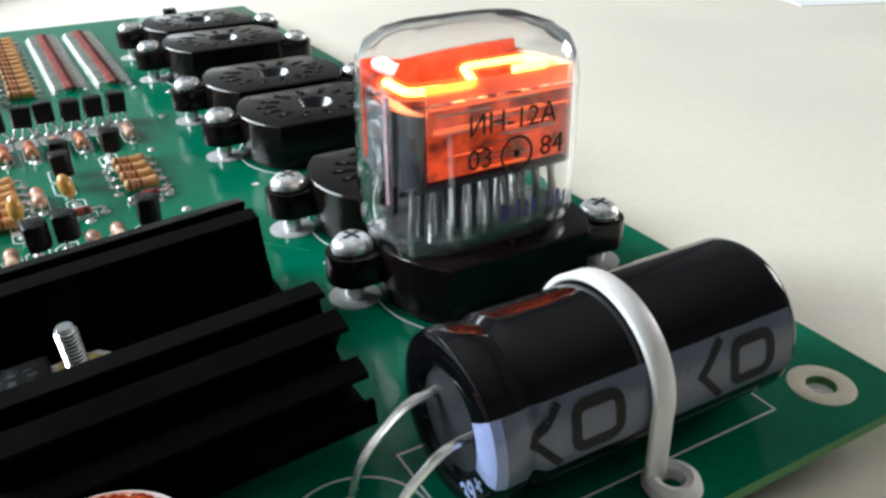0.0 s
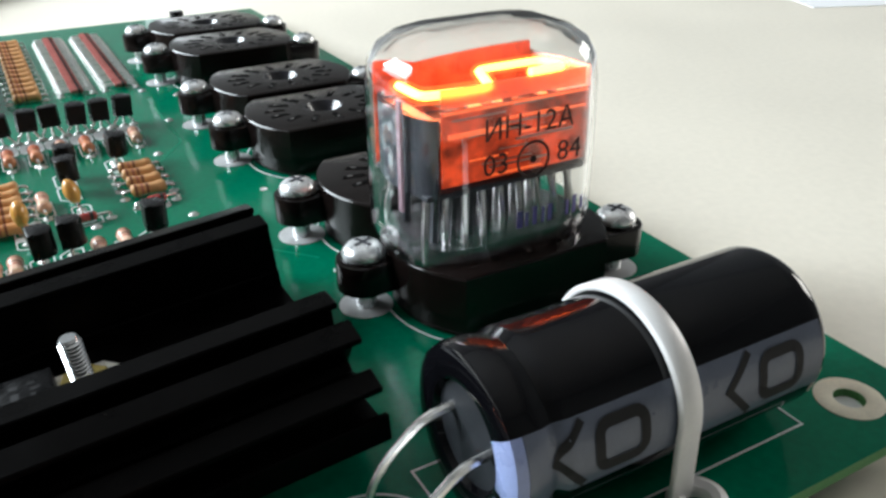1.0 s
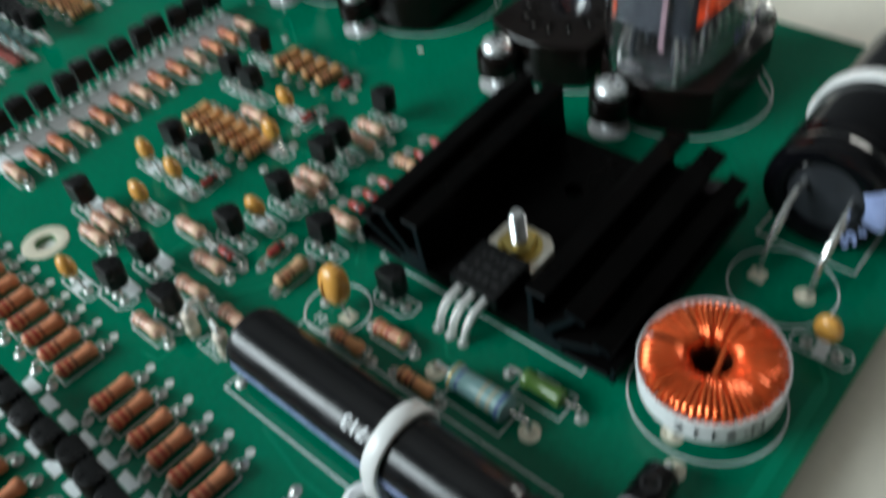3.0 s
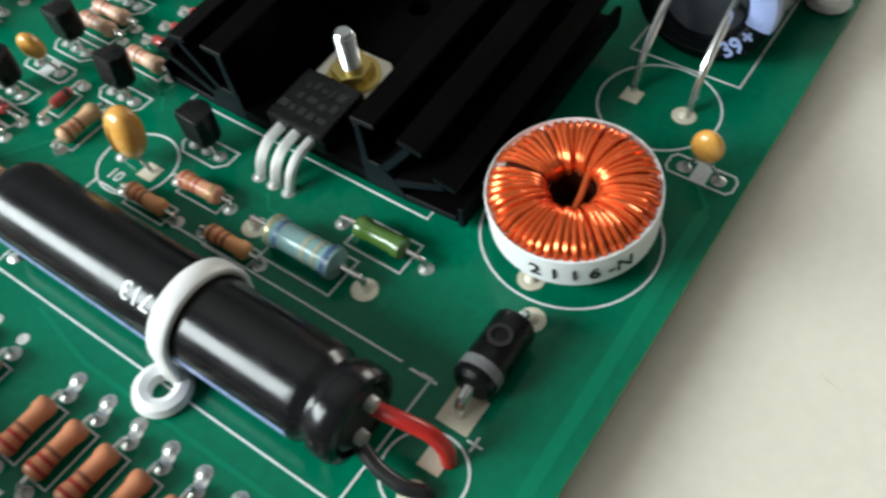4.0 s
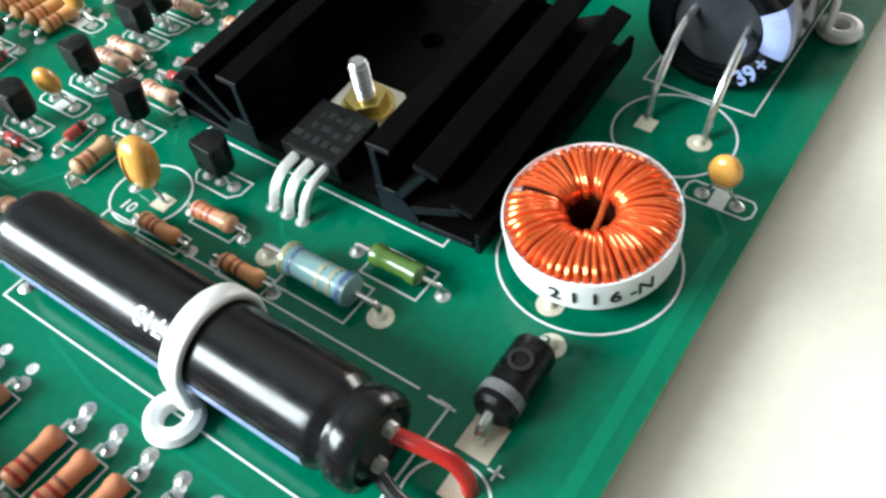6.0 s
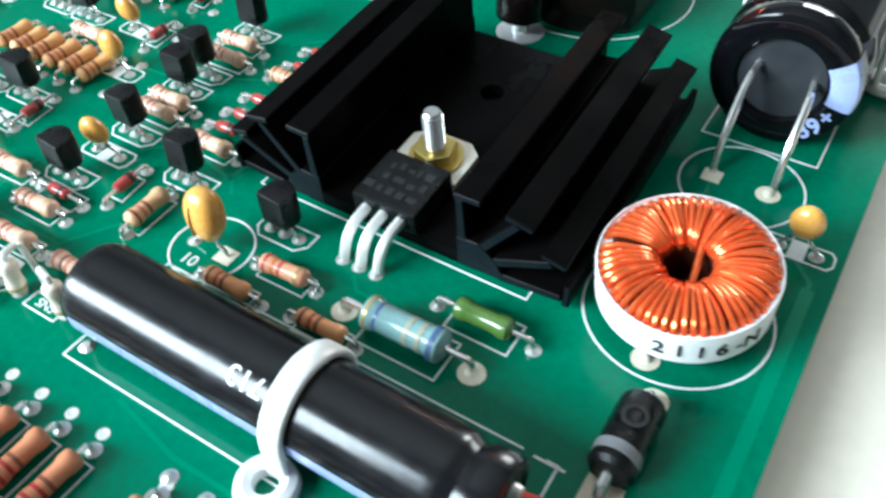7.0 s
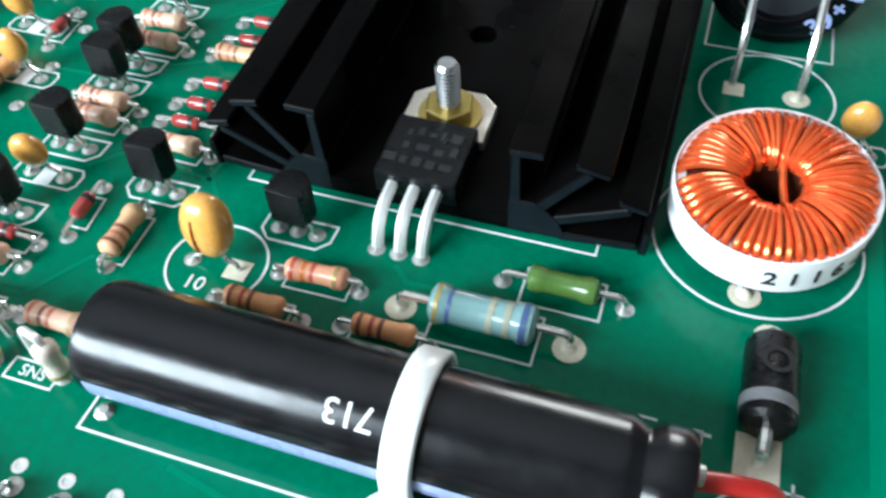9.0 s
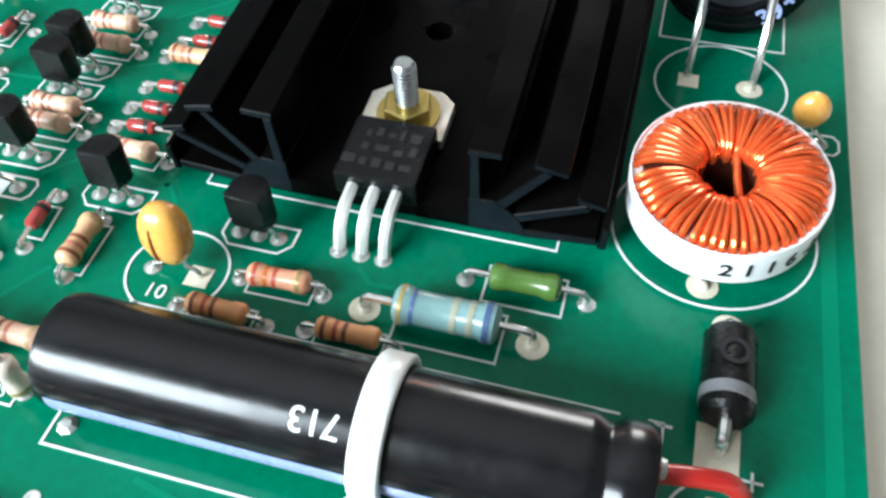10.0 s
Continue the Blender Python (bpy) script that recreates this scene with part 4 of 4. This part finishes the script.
for body, size, ang in (("39", 3.0, 226), ("+", 2.6, 204)):
    ca, sa = math.cos(radians(ang)), math.sin(radians(ang))
    at = Matrix(((0, 0, -1, -0.88 * MM), (sa, -ca, 0, 7.1 * MM * ca), (-ca, -sa, 0, 7.1 * MM * sa), (0, 0, 0, 1)))
    part("marking", text_mesh("marking", body, size, M_BLUESTRIPE, bold=0.08), None, cap, "pale blue printed value", at=at)
for k, y in enumerate((-11.0, -18.4)):
    yy = y + 14.3
    part("lead", wire(bend([(0.8, yy * 0.9, 1.5 - k), (-3.4, yy, 0.6), (-8.6, yy, -3.6), (-10.3, yy, -9.2 - 0.6)], 3.2, 6), 0.5, 8), M_LEAD, cap)
pad(31.7, -11.0, "square")
pad(31.7, -18.4, "big")
silk_circle(31.7, -14.9, 8.0)
silk_box(40.2, 83.6, -22.4, -6.6)


def cable_tie(x, y, z, R, label, axis="x", head=(0, 0), width=3.4):
    """A nylon band over a can lying along axis, with a round eyelet on the board."""
    root = empty("cable_tie", x, y, 0)
    tagged(root, label, "cable tie", "cable ties over the capacitors")
    bm = bmesh.new()
    pts = [(-(R + 0.9), 0.4)] + [((R + 0.75) * math.cos(radians(a)), z + (R + 0.75) * math.sin(radians(a))) for a in range(185, -6, -5)] + [((R + 0.9), 0.4)]
    rows = []
    for i, (p, h) in enumerate(pts):
        c = Vector((p, h - z)).normalized() if 0 < i < len(pts) - 1 else Vector((1 if p > 0 else -1, 0))
        rows.append([bm.verts.new((s * width / 2, p + c.x * t, h + c.y * t)) for s, t in ((-1, -0.6), (1, -0.6), (1, 0.3), (-1, 0.3))])
    for a, b in zip(rows, rows[1:]):
        for k in range(4):
            bm.faces.new((a[k], a[(k + 1) % 4], b[(k + 1) % 4], b[k]))
    bm.faces.new(rows[0])
    bm.faces.new(rows[-1])
    bmesh.ops.bevel(bm, geom=[e for e in bm.edges if len(e.link_faces) == 2], offset=0.2, segments=1, affect="EDGES")
    turn = pose(0, 0, 0, 0, 0, 0 if axis == "x" else 90)
    part("band", bm, M_NYLON, root, smooth=50, at=turn)
    eye = spin([(1.3, 0.1), (3.0, 0.1), (3.3, 0.6), (3.0, 1.5), (2.2, 1.8), (1.4, 1.5), (1.3, 0.1)], 28, centre=(head[0], head[1], 0))
    part("eyelet", eye, M_NYLON, root)
    return root


cable_tie(62.0, -14.3, 9.8, 9.65, "white nylon cable tie looped over the large black capacitor", "x", (1.4, -11.6), 2.8)

# ---- the long capacitor ----
cap2 = empty("electrolytic_capacitor", -26.3, 39.4, 5.25)
tagged(cap2, "long slim glossy black capacitor with red and black leads", "capacitor")
L2, R2 = 51.2, 5.2
part("can", spin([(0, 0), (R2 - 0.8, 0), (R2 - 0.2, -0.35), (R2, -1.1), (R2, -2.0), (R2, -L2 + 6.3), (R2, -L2 + 5.4), (R2 - 0.1, -L2 + 4.8), (R2 - 0.6, -L2 + 4.0), (R2 - 0.6, -L2 + 3.6), (R2 - 0.1, -L2 + 2.9), (R2, -L2 + 2.2),
                  (R2, -L2 + 0.9), (R2 - 0.35, -L2 + 0.2), (R2 - 1.1, -L2), (R2 - 1.7, -L2 + 0.6), (0, -L2 + 0.6)], 48, "y"), M_SLEEVELONG, cap2)
bm = bmesh.new()
n = 10
for u0, u1 in ((-1.4, -L2 + 5.4),):
    lo = [bm.verts.new(((R2 + 0.03) * math.cos(radians(172 + 34 * i / n)), u0, (R2 + 0.03) * math.sin(radians(172 + 34 * i / n)))) for i in range(n + 1)]
    hi = [bm.verts.new(((R2 + 0.03) * math.cos(radians(172 + 34 * i / n)), u1, (R2 + 0.03) * math.sin(radians(172 + 34 * i / n)))) for i in range(n + 1)]
    for i in range(n):
        bm.faces.new((lo[i], lo[i + 1], hi[i + 1], hi[i]))
part("stripe", bm, M_BLUESTRIPE, cap2, "pale blue polarity stripe")
mark = finer(text_mesh("marking", "713", 2.9, M_WHITEINK, bold=0.02))
for v in mark.vertices:
    a, lift = v.co.y / (R2 * MM), v.co.z + 0.04 * MM
    v.co = Vector((-(R2 * MM + lift) * math.sin(a), v.co.x, (R2 * MM + lift) * math.cos(a)))
part("marking", mark, None, cap2, "white printed number", at=pose(0, -25.3 * MM, 0, 0, -36, 0) @ pose(0, 0, 0))
part("seal", spin([(0, -L2 + 0.3), (R2 - 1.75, -L2 + 0.3), (R2 - 1.75, -L2 + 0.8), (0, -L2 + 0.8)], 28, "y"), M_BLACKBAND, cap2, "black end disc")
for x, z in ((1.3, 1.5), (-1.0, -1.7)):
    part("rivet", spin([(0, -L2 + 0.3), (0.9, -L2 + 0.2), (0.8, -L2 - 0.7), (0, -L2 - 0.9)], 12, "y", centre=(x, 0, z)), M_SOLDER, cap2)
part("red_lead", wire(bend([(1.4, -L2 - 0.2, 0.4), (1.8, -L2 - 3.2, 0.6), (2.6, -L2 - 6.0, -0.6), (2.7, -L2 - 7.5, -2.8), (2.7, -L2 - 7.6, -5.6)], 2.6, 6), 0.85, 10), M_REDPVC, cap2, "red sleeved lead")
part("black_lead", wire(bend([(-1.4, -L2 - 0.2, -2.6), (-2.2, -L2 - 2.8, -3.4), (-2.2, -L2 - 6.0, -3.9), (-1.3, -L2 - 7.8, -4.4), (-1.3, -L2 - 7.9, -5.6)], 2.0, 6), 0.8, 10), M_BLACKPVC, cap2, "black sleeved lead")
pad(-24.3, -18.1, "square")
pad(-28.3, -18.4, "big")
silk_circle(-25.9, -18.0, 4.4)
silk([(-17.2, -11.5), (-17.2, -12.8), (-33.1, -12.8), (-33.1, 39.7), (-17.2, 39.7), (-17.2, -9)], False)
silk([(-17.4, -13.6), (-17.4, -10.2)], False, 0.3)
cable_tie(-26.3, 9.6, 5.25, R2, "white nylon cable tie over the long slim black capacitor", "y", (-7.4, 0.2), 2.6)

# ---- toroid choke ----
toroid = empty("toroid_choke")
toroid.matrix_basis = pose(8.0 * MM, -15.6 * MM, -0.5 * MM, -1.7, -7.4, 0) @ Matrix.Diagonal((0.955, 0.955, 0.955, 1.0))
tagged(toroid, "white-wrapped ring choke wound with orange enamelled copper wire", "choke")
part("core_wrap", spin([(3.6, 4.6), (9.7, 4.4), (10.05, 4.6), (10.15, 9.2), (10.1, 9.55), (9.95, 9.6), (9.85, 9.2), (3.6, 8.0)], 64), M_COREWHITE, toroid)
TURNS = 58
loop = []
for i in range(23):
    a = radians(-8 + 206 * i / 22)
    c, d = math.cos(a), math.sin(a)
    loop.append((6.2 + math.copysign(abs(c) ** 0.85, c) * 3.2, 0.0, 8.6 + math.copysign(abs(d) ** 0.8, d) * 2.0))
turn_me = mesh_of("winding_turn", wire(loop, [0.24 + 0.2 * max(0.0, (p[0] - 3.6) / 5.6) for p in loop], 8), M_COPPER)
for i in range(TURNS):
    if i in (16,):
        continue
    a = 360 * i / TURNS + random.uniform(-1.0, 1.0)
    part("winding_turn", turn_me, None, toroid, at=pose(0, 0, random.uniform(-0.15, 0.15) * MM, 0, random.uniform(-1.5, 1.5), a))
# bed, inner wall and floor are darkened to paint the coil's shade
bed = [(6.2 + 2.85 * math.cos(radians(30 * i)), 8.4 + 1.75 * math.sin(radians(30 * i))) for i in range(12)]
part("winding_bed", spin(bed, 48), M_COPPERSHADE, toroid, "dark layer painting shade into the gaps between turns")
part("inner_winding", spin([(2.75, 2.6), (3.6, 2.4), (3.6, 8.6), (2.75, 8.6)], 32), M_COPPERSHADE, toroid)
part("lower_winding", spin([(3.2, 2.6), (4.6, 2.2), (8.0, 2.3), (9.2, 3.2), (9.4, 4.5), (3.4, 4.6)], 48), M_COPPERSHADE, toroid, "turns under the core in the painted shade colour")
part("core_bore", spin([(0, 2.3), (3.2, 2.3), (3.2, 2.6), (0, 2.6)], 24), M_COPPERSHADE, toroid)
part("tail_wire", wire([(-3.0, -1.4, 8.4), (0.4, -0.9, 8.2), (3.4, -0.4, 9.3)], 0.42, 8), M_COPPER, toroid)
lab = wrap_round(finer(text_mesh("marking", "2 1 1 6 -N", 2.9, M_INK, bold=0.04)), 10.2)
part("marking", lab, None, toroid, "black printed number", at=pose(0, 0, 6.9 * MM, 0, 0, -55))
part("leg", wire(bend([(-7.6, 1.2, 3.6), (-8.6, 1.0, 2.0), (-9.0, 0.9, 0.2)], 0.6), 0.5), M_LEAD, toroid)
part("leg", wire([(8.6, -1.0, 3.6), (8.8, -1.0, -1.2)], 0.5), M_LEAD, toroid)
pad(-0.8, -15.0, "big")
silk_circle(7.3, -15.5, 10.6)

# ---- power diode, coil and power resistor ----
diode = empty("power_diode", -12.4, -17.5, 0)
tagged(diode, "fat black power diode with a silver band, lying flat", "diode")
part("body", spin([(0.6, -4.6), (1.9, -4.5), (2.35, -4.0), (2.4, 3.9), (2.1, 4.4), (0.6, 4.5)], 26, "x", centre=(0, 0, 2.7)), M_EPOXY, diode)
part("band", spin([(2.2, -3.2), (2.44, -3.2), (2.44, -2.0), (2.2, -2.0)], 26, "x", centre=(0, 0, 2.7)), M_SILVERBAND, diode, "silver-grey cathode band")
part("marking", spin([(0.9, 0), (1.35, 0), (1.35, 0.04), (0.9, 0.04)], 20), M_FAINT, diode, at=pose(1.0 * MM, 0, 5.1 * MM))
for s in (-1, 1):
    part("lead", wire(bend([(s * 4.5, 0, 2.7), (s * 6.2 - 0.2, 0, 2.4), (s * 6.6, 0, -0.6)], 1.4), 0.6), M_LEAD, diode)
part("square_pad", box(-20.6, -16.2, -19.4, -15.6, 0, 0.08), M_PAD, board, "cream square pad", smooth=0)
pad(-5.4, -17.8, "big")

coil = make_resistor("olive-green moulded choke, soldered flat beside the blue resistor", M_GREENIND, (), L=7.0, D=2.9, pitch=12.2, wire_r=0.36, category="choke", name="choke")
coil.matrix_basis = pose(-6.0 * MM, 2.0 * MM, 0, 0, 0, 90)
pad(-6, 8.1)
pad(-6, -4.2)
silk_box(-8.2, -3.6, -2.0, 6.0)
blue = make_resistor("large pale-blue power resistor with blue and gold bands", M_BLUERES, (M_GOLDBAND, M_BLUEBAND), L=10.2, D=4.1, pitch=16.8, wire_r=0.42)
for u, m, rad in ((0.9, M_PALEBAND, 1.78), (2.5, M_PALEBAND, 1.78), (4.1, M_BLUEBAND, 2.05)):
    part("band", band_form(u, rad, 0.6, 16), m, blue).matrix_basis = pose(0, 0, 2.2 * MM)
blue.matrix_basis = pose(-12.1 * MM, 8.4 * MM, 0, 0, 0, 270)
pad(-12.1, 16.8, "big")
pad(-12.1, 0, "big")
silk_box(-15.0, -9.4, 3.0, 13.4)

# ---- the resistors, diodes, transistors and beads near the heatsink ----
for x0, y0, x1, y1 in ((13.1, 92.0, 13.2, 83.2), (23.5, 69.0, 23.7, 59.6), (19.3, 67.6, 19.3, 58.6), (6.6, 67.4, 6.6, 58.0), (3.6, 66.9, 3.5, 57.6), (1.8, 54.4, 1.6, 45.4),
                       (-15.6, 75.2, -15.4, 66.2), (-18.9, 65.8, -18.8, 56.3), (-24.4, 63.2, -24.2, 54.0), (-33.5, 62.2, -33.3, 53.2),
                       (-21.0, 90.4, -21.0, 81.0), (-24.2, 89.6, -24.2, 80.2), (-27.1, 88.4, -27.1, 79.0)):
    lay(R_PINK, x0, y0, x1, y1)
lay(R_TAN, -16.2, 47.8, -8.2, 48.1)
lay(R_REDB, -11.7, 30.2, -11.6, 21.4)
lay(R_ORANGE, -16.6, 35.0, -16.6, 25.5)
lay(R_ORANGE, -16.0, 21.5, -16.0, 12.5)
lay(R_PINK, -24.2, 52.2, -24.2, 43.2, mark=False)
for x, y, a in ((-29.6, 51.5, 10), (-29.0, 44.0, 75)):
    copy_thing(R_SHORT, pose(x * MM, y * MM, 0, 0, 4, a))
    pad(x, y)
for k in range(6):
    y = 98.2 - 3.9 * k
    lay(R_AMBER, 2.0, y, 11.2, y, mark=False)
for k in range(4):
    y = 98.2 - 4.4 * k
    lay(R_AMBER, 26.9, y, 36.0, y, mark=False)
for x0, y0, x1, y1 in ((15.2, 77.8, 23.3, 78.3), (28.4, 79.8, 35.4, 80.6), (-9.3, 78.6, -1.5, 79.2), (-13.8, 54.2, -6.2, 54.8)):
    lay(D_RED, x0, y0, x1, y1, mark=False)
    silk([(x0 + 1.5, y0 - 1.2), (x1 - 1.5, y1 - 1.2), (x1 - 1.5, y1 + 1.2), (x0 + 1.5, y0 + 1.2)], w=0.2)
lay(D_RED, -15.6, 64.8, -15.7, 56.6)
for x in (5.6, 9.2, 13.2, 22.8, 27.3):
    lay(D_RED, x, 54.6, x, 46.6, mark=False)
lay(R_TAN, 19.3, 55.0, 19.3, 46.0, mark=False)
for x, y in ((28.0, 65.2), (15.2, 64.2), (10.6, 64.0), (-1.0, 62.4), (-4.6, 48.4), (-12.1, 63.3), (-2.6, 83.8), (-3.1, 91.7), (18.2, 93.6), (18.3, 100.8), (-23.7, 91.9), (-25.2, 69.8),
             (-32.4, 69.2), (-29.6, 57.2), (-5.8, 30.8), (28.6, 103.8)):
    stand_transistor(x, y, 180, patch=(x < -20))
for x, y in ((19.1, 82.2), (9.0, 76.6), (-5.7, 62.4 + 7.6 * 0), (-8.6, 92.4), (-8.7, 82.7), (-16.6, 82.4), (-34.9, 76.2)):
    stand_tantalum(x - (0 if y != 62.4 else 0.4), y)
stand_tantalum(23.6, -24.4)
big = copy_thing(T_BIG, pose(-12.6 * MM, 36.9 * MM, 0, 0, 6, 0))
pad(-12.6, 39.7)
pad(-12.6, 34.5, "square")
silk_circle(-12.4, 37.0, 5.3)
part("printed_number", text_mesh("printed_number", "10", 2.4, M_SILK, 0.05), None, board, at=pose(-15.4 * MM, 38.0 * MM, 0.05 * MM, 0, 0, -90))
part("printed_number", text_mesh("printed_number", "SNS", 1.7, M_SILK, 0.05), None, board, at=pose(-29.5 * MM, 47.1 * MM, 0.05 * MM, 0, 0, -90))
silk_box(-30.6, -28.4, 44.5, 49.7, 0.2)

# ---- the long row of drivers ----
for k in range(13):
    x = -26.8 + 5.15 * k
    y = 124.0 + 0.07 * x
    stand_transistor(x, y + 3.2, 270, mark=False)
    part("printed_patch", prism([(x - 1.7, y + 2.0), (x + 1.7, y + 2.0), (x + 2.4, y + 0.8), (x + 2.4, y - 3.2), (x + 1.7, y - 4.3), (x - 1.7, y - 4.3), (x - 2.4, y - 3.2), (x - 2.4, y + 0.8)], 0, 0.07), M_SILK, board, smooth=0)
    lay(R_RUST if k % 3 else R_PINK, x + 0.2, y - 4.4, x + 0.2, y - 13.6)

# ---- the diode and resistor banks by the far edge ----
for k in range(26):
    y = 226.0 - 2.6 * k
    for x0 in (36.0, 25.0):
        lay(D_BANK, x0, y, x0 + 8.0, y, mark=False)
for k in range(13):
    y = 224.0 - 5.3 * k
    lay(R_AMBER, 12.8, y, 21.4, y, mark=False)
    stand_transistor(5.2, y - 1.5, 0, mark=False)
    lay(R_BLUISH, -2.4, y - 2.0, 2.8, y - 2.0, mark=False)
    for x0, dy in ((-9.0, -6.0), (-19.4, -8.0), (-36.8, -10.0)):
        lay(D_BANK, x0, y + dy, x0 + 8.0, y + dy, mark=False)
        lay(D_BANK, x0, y + dy - 2.6, x0 + 8.0, y + dy - 2.6, mark=False)

# ---- the rust-orange column and the driver column beside it ----
YS = [139.6 - 4.9 * k for k in range(17)] + [51.2, 46.4, 41.7, 36.9, 32.2, 27.5, 18.2, 13.4, 8.7, 4.0, -0.6, -5.4, -10.2]
for y in YS:
    lay(R_RUST, -49.2, y, -39.6, y)
    pad(-37.8, y + 0.6, "via" if y > 25 else "solder")
    if y < 25:
        pad(-38.6, y + 0.2, "via")
for k in range(18):
    y = 64.0 - 5.2 * k
    stand_transistor(-53.7, y, 0, mark=False)
    part("printed_patch", prism([(-51.9, y - 1.5), (-50.2, y - 1.9), (-50.2, y + 1.9), (-51.9, y + 1.5)], 0, 0.07), M_SILK, board, smooth=0)
    part("printed_patch", prism([(-57.2, y - 1.7), (-55.5, y - 1.7), (-55.5, y + 1.7), (-57.2, y + 1.7)], 0, 0.07), M_SILK, board, smooth=0)
    lay(R_RUST, -68.0, y, -59.0, y, mark=False)

# ---- loose resistors and vias by the sockets ----
lay(R_AMBER, 86.0, 76.5, 95.5, 77.5, mark=False)
lay(R_PINK, 52.6, 211.0, 53.0, 202.8, mark=False)
lay(R_AMBER, 61.0, 225.6, 69.4, 226.2, mark=False)
stand_transistor(69.0, 218.0, 90, mark=False)
for x, y in ((44.4, 156.1), (51.5, 147.8), (37.7, 106.4), (51.2, 76.7), (51.0, 39.6), (3.5, 74.0), (11.7, 74.6), (29.6, 76.1), (20.3, 75.4), (21.0, 111.4), (15.3, 110.7), (-31.0, 38.3), (33.0, 78.5), (36.5, 72.0), (45.0, 128.0)):
    pad(x, y, "via")
for a in ((R_TAN), (R_PINK), (R_RUST), (R_AMBER), (R_REDB), (R_ORANGE), (R_SHORT), (R_BLUISH), (D_RED), (D_BANK), (Q_BLACK), (T_SMALL), (T_BIG)):
    gone(a)

silk([(-20.8, -21.4), (-20.8, -19.6)], False)
silk([(-21.7, -20.5), (-19.9, -20.5)], False)
# faint copper tracks under the mask
for pts in (((-20.7, -27.1), (19.0, -27.1), (22.0, -24.6)), ((-22.0, 72), (-21.8, 54.1), (-15.2, 50.0)), ((-29.8, 53.4), (-32.5, 52.2), (-36.3, 52.0), (-36.8, 56)), ((11.6, 74.0), (11.9, 68.5), (19.7, 52.9)), ((-3.5, 58.9), (1.8, 54.0), (-1.0, 47.2), (-1.5, 43.5), (-3.9, 41.6)), ((-7.2, 19.2), (-9.0, 17.3), (-9.0, 13.4)), ((-12, 70), (-22, 70), (-30, 78)),
            ((36, 100), (44, 112), (44, 140)), ((28, 58), (34, 52), (44, 52), (50, 45)), ((-34, 30), (-36, 20), (-36, -20)), ((-2, 44), (3, 44), (6, 47))):
    part("copper_track", outline(pts, 0.55, 0.0, 0.025, closed=False), M_TRACE, board, smooth=0)
part("copper_track", outline([(-104, -27.2), (18, -27.2)], 1.5, 0.0, 0.03, closed=False), M_TRACE, board, smooth=0)

# ---- things on the table behind ----
paper = empty("paper_sheet", 306, 154, TABLE_Z)
tagged(paper, "white sheet of printed paper lying on the table", "paper")
part("sheet", box(0, 210, 0, 297, 0.02, 0.25), M_PAPER, paper, smooth=0).matrix_basis = pose(0, 0, 0, 0, 0, -22)
part("printed_bar", box(40, 120, 40, 110, 0.26, 0.3), M_PRINT, paper, "grey printed picture", smooth=0).matrix_basis = pose(0, 0, 0, 0, 0, -22)
dish = empty("dish", -112, 440, TABLE_Z)
tagged(dish, "round white dish with a thick black rim on the table", "dish")
part("rim", spin([(132, 0.0), (150, 0.0), (153, 4), (153, 11), (149, 15), (146, 12), (143, 17), (138, 17), (134, 13), (132, 6)], 64), M_SLEEVE, dish, "thick black ridged rim")
part("plate", spin([(0, 0.5), (133, 0.5), (133, 9), (0, 9)], 48), M_PAPER, dish)
roll = empty("paper_roll", 150, 432, TABLE_Z)
tagged(roll, "white round roll standing on the table", "roll")
part("body", spin([(14, 0), (52, 0), (54, 2), (54, 58), (52, 60), (14, 60)], 48), M_PAPER, roll)

# ---- solder pads: the nearest ones singly, the rest joined ----
MESHES = {"solder": pad_me, "via": via_me, "big": bigpad_me, "square": square_me}
rest = []
near = 0
for x, y, kind in PADS:
    if near < 300 and y < 100 and x > -60:
        part("solder_pad" if kind != "via" else "via_ring", MESHES[kind], None, board, at=pose(x * MM, y * MM, 0, 0, 0, random.uniform(0, 30) if kind != "square" else 0))
        near += 1
    else:
        rest.append((x, y))
verts, faces = [], []
for x, y in rest:
    b = len(verts)
    ring = [(1.0, 0.0), (0.95, 0.08), (0.45, 0.4)]
    for r, z in ring:
        verts += [((x + r * math.cos(math.pi * k / 4)) * MM, (y + r * math.sin(math.pi * k / 4)) * MM, z * MM) for k in range(8)]
    for j in range(2):
        faces += [(b + 8 * j + k, b + 8 * j + (k + 1) % 8, b + 8 * j + 8 + (k + 1) % 8, b + 8 * j + 8 + k) for k in range(8)]
    faces.append(tuple(b + 16 + k for k in range(8)))
me = bpy.data.meshes.new("solder_joints")
me.from_pydata(verts, [], faces)
me.materials.append(M_SOLDER)
joints = new("solder_joints", me)
joints.parent = board
tagged(joints, kind="stuff")
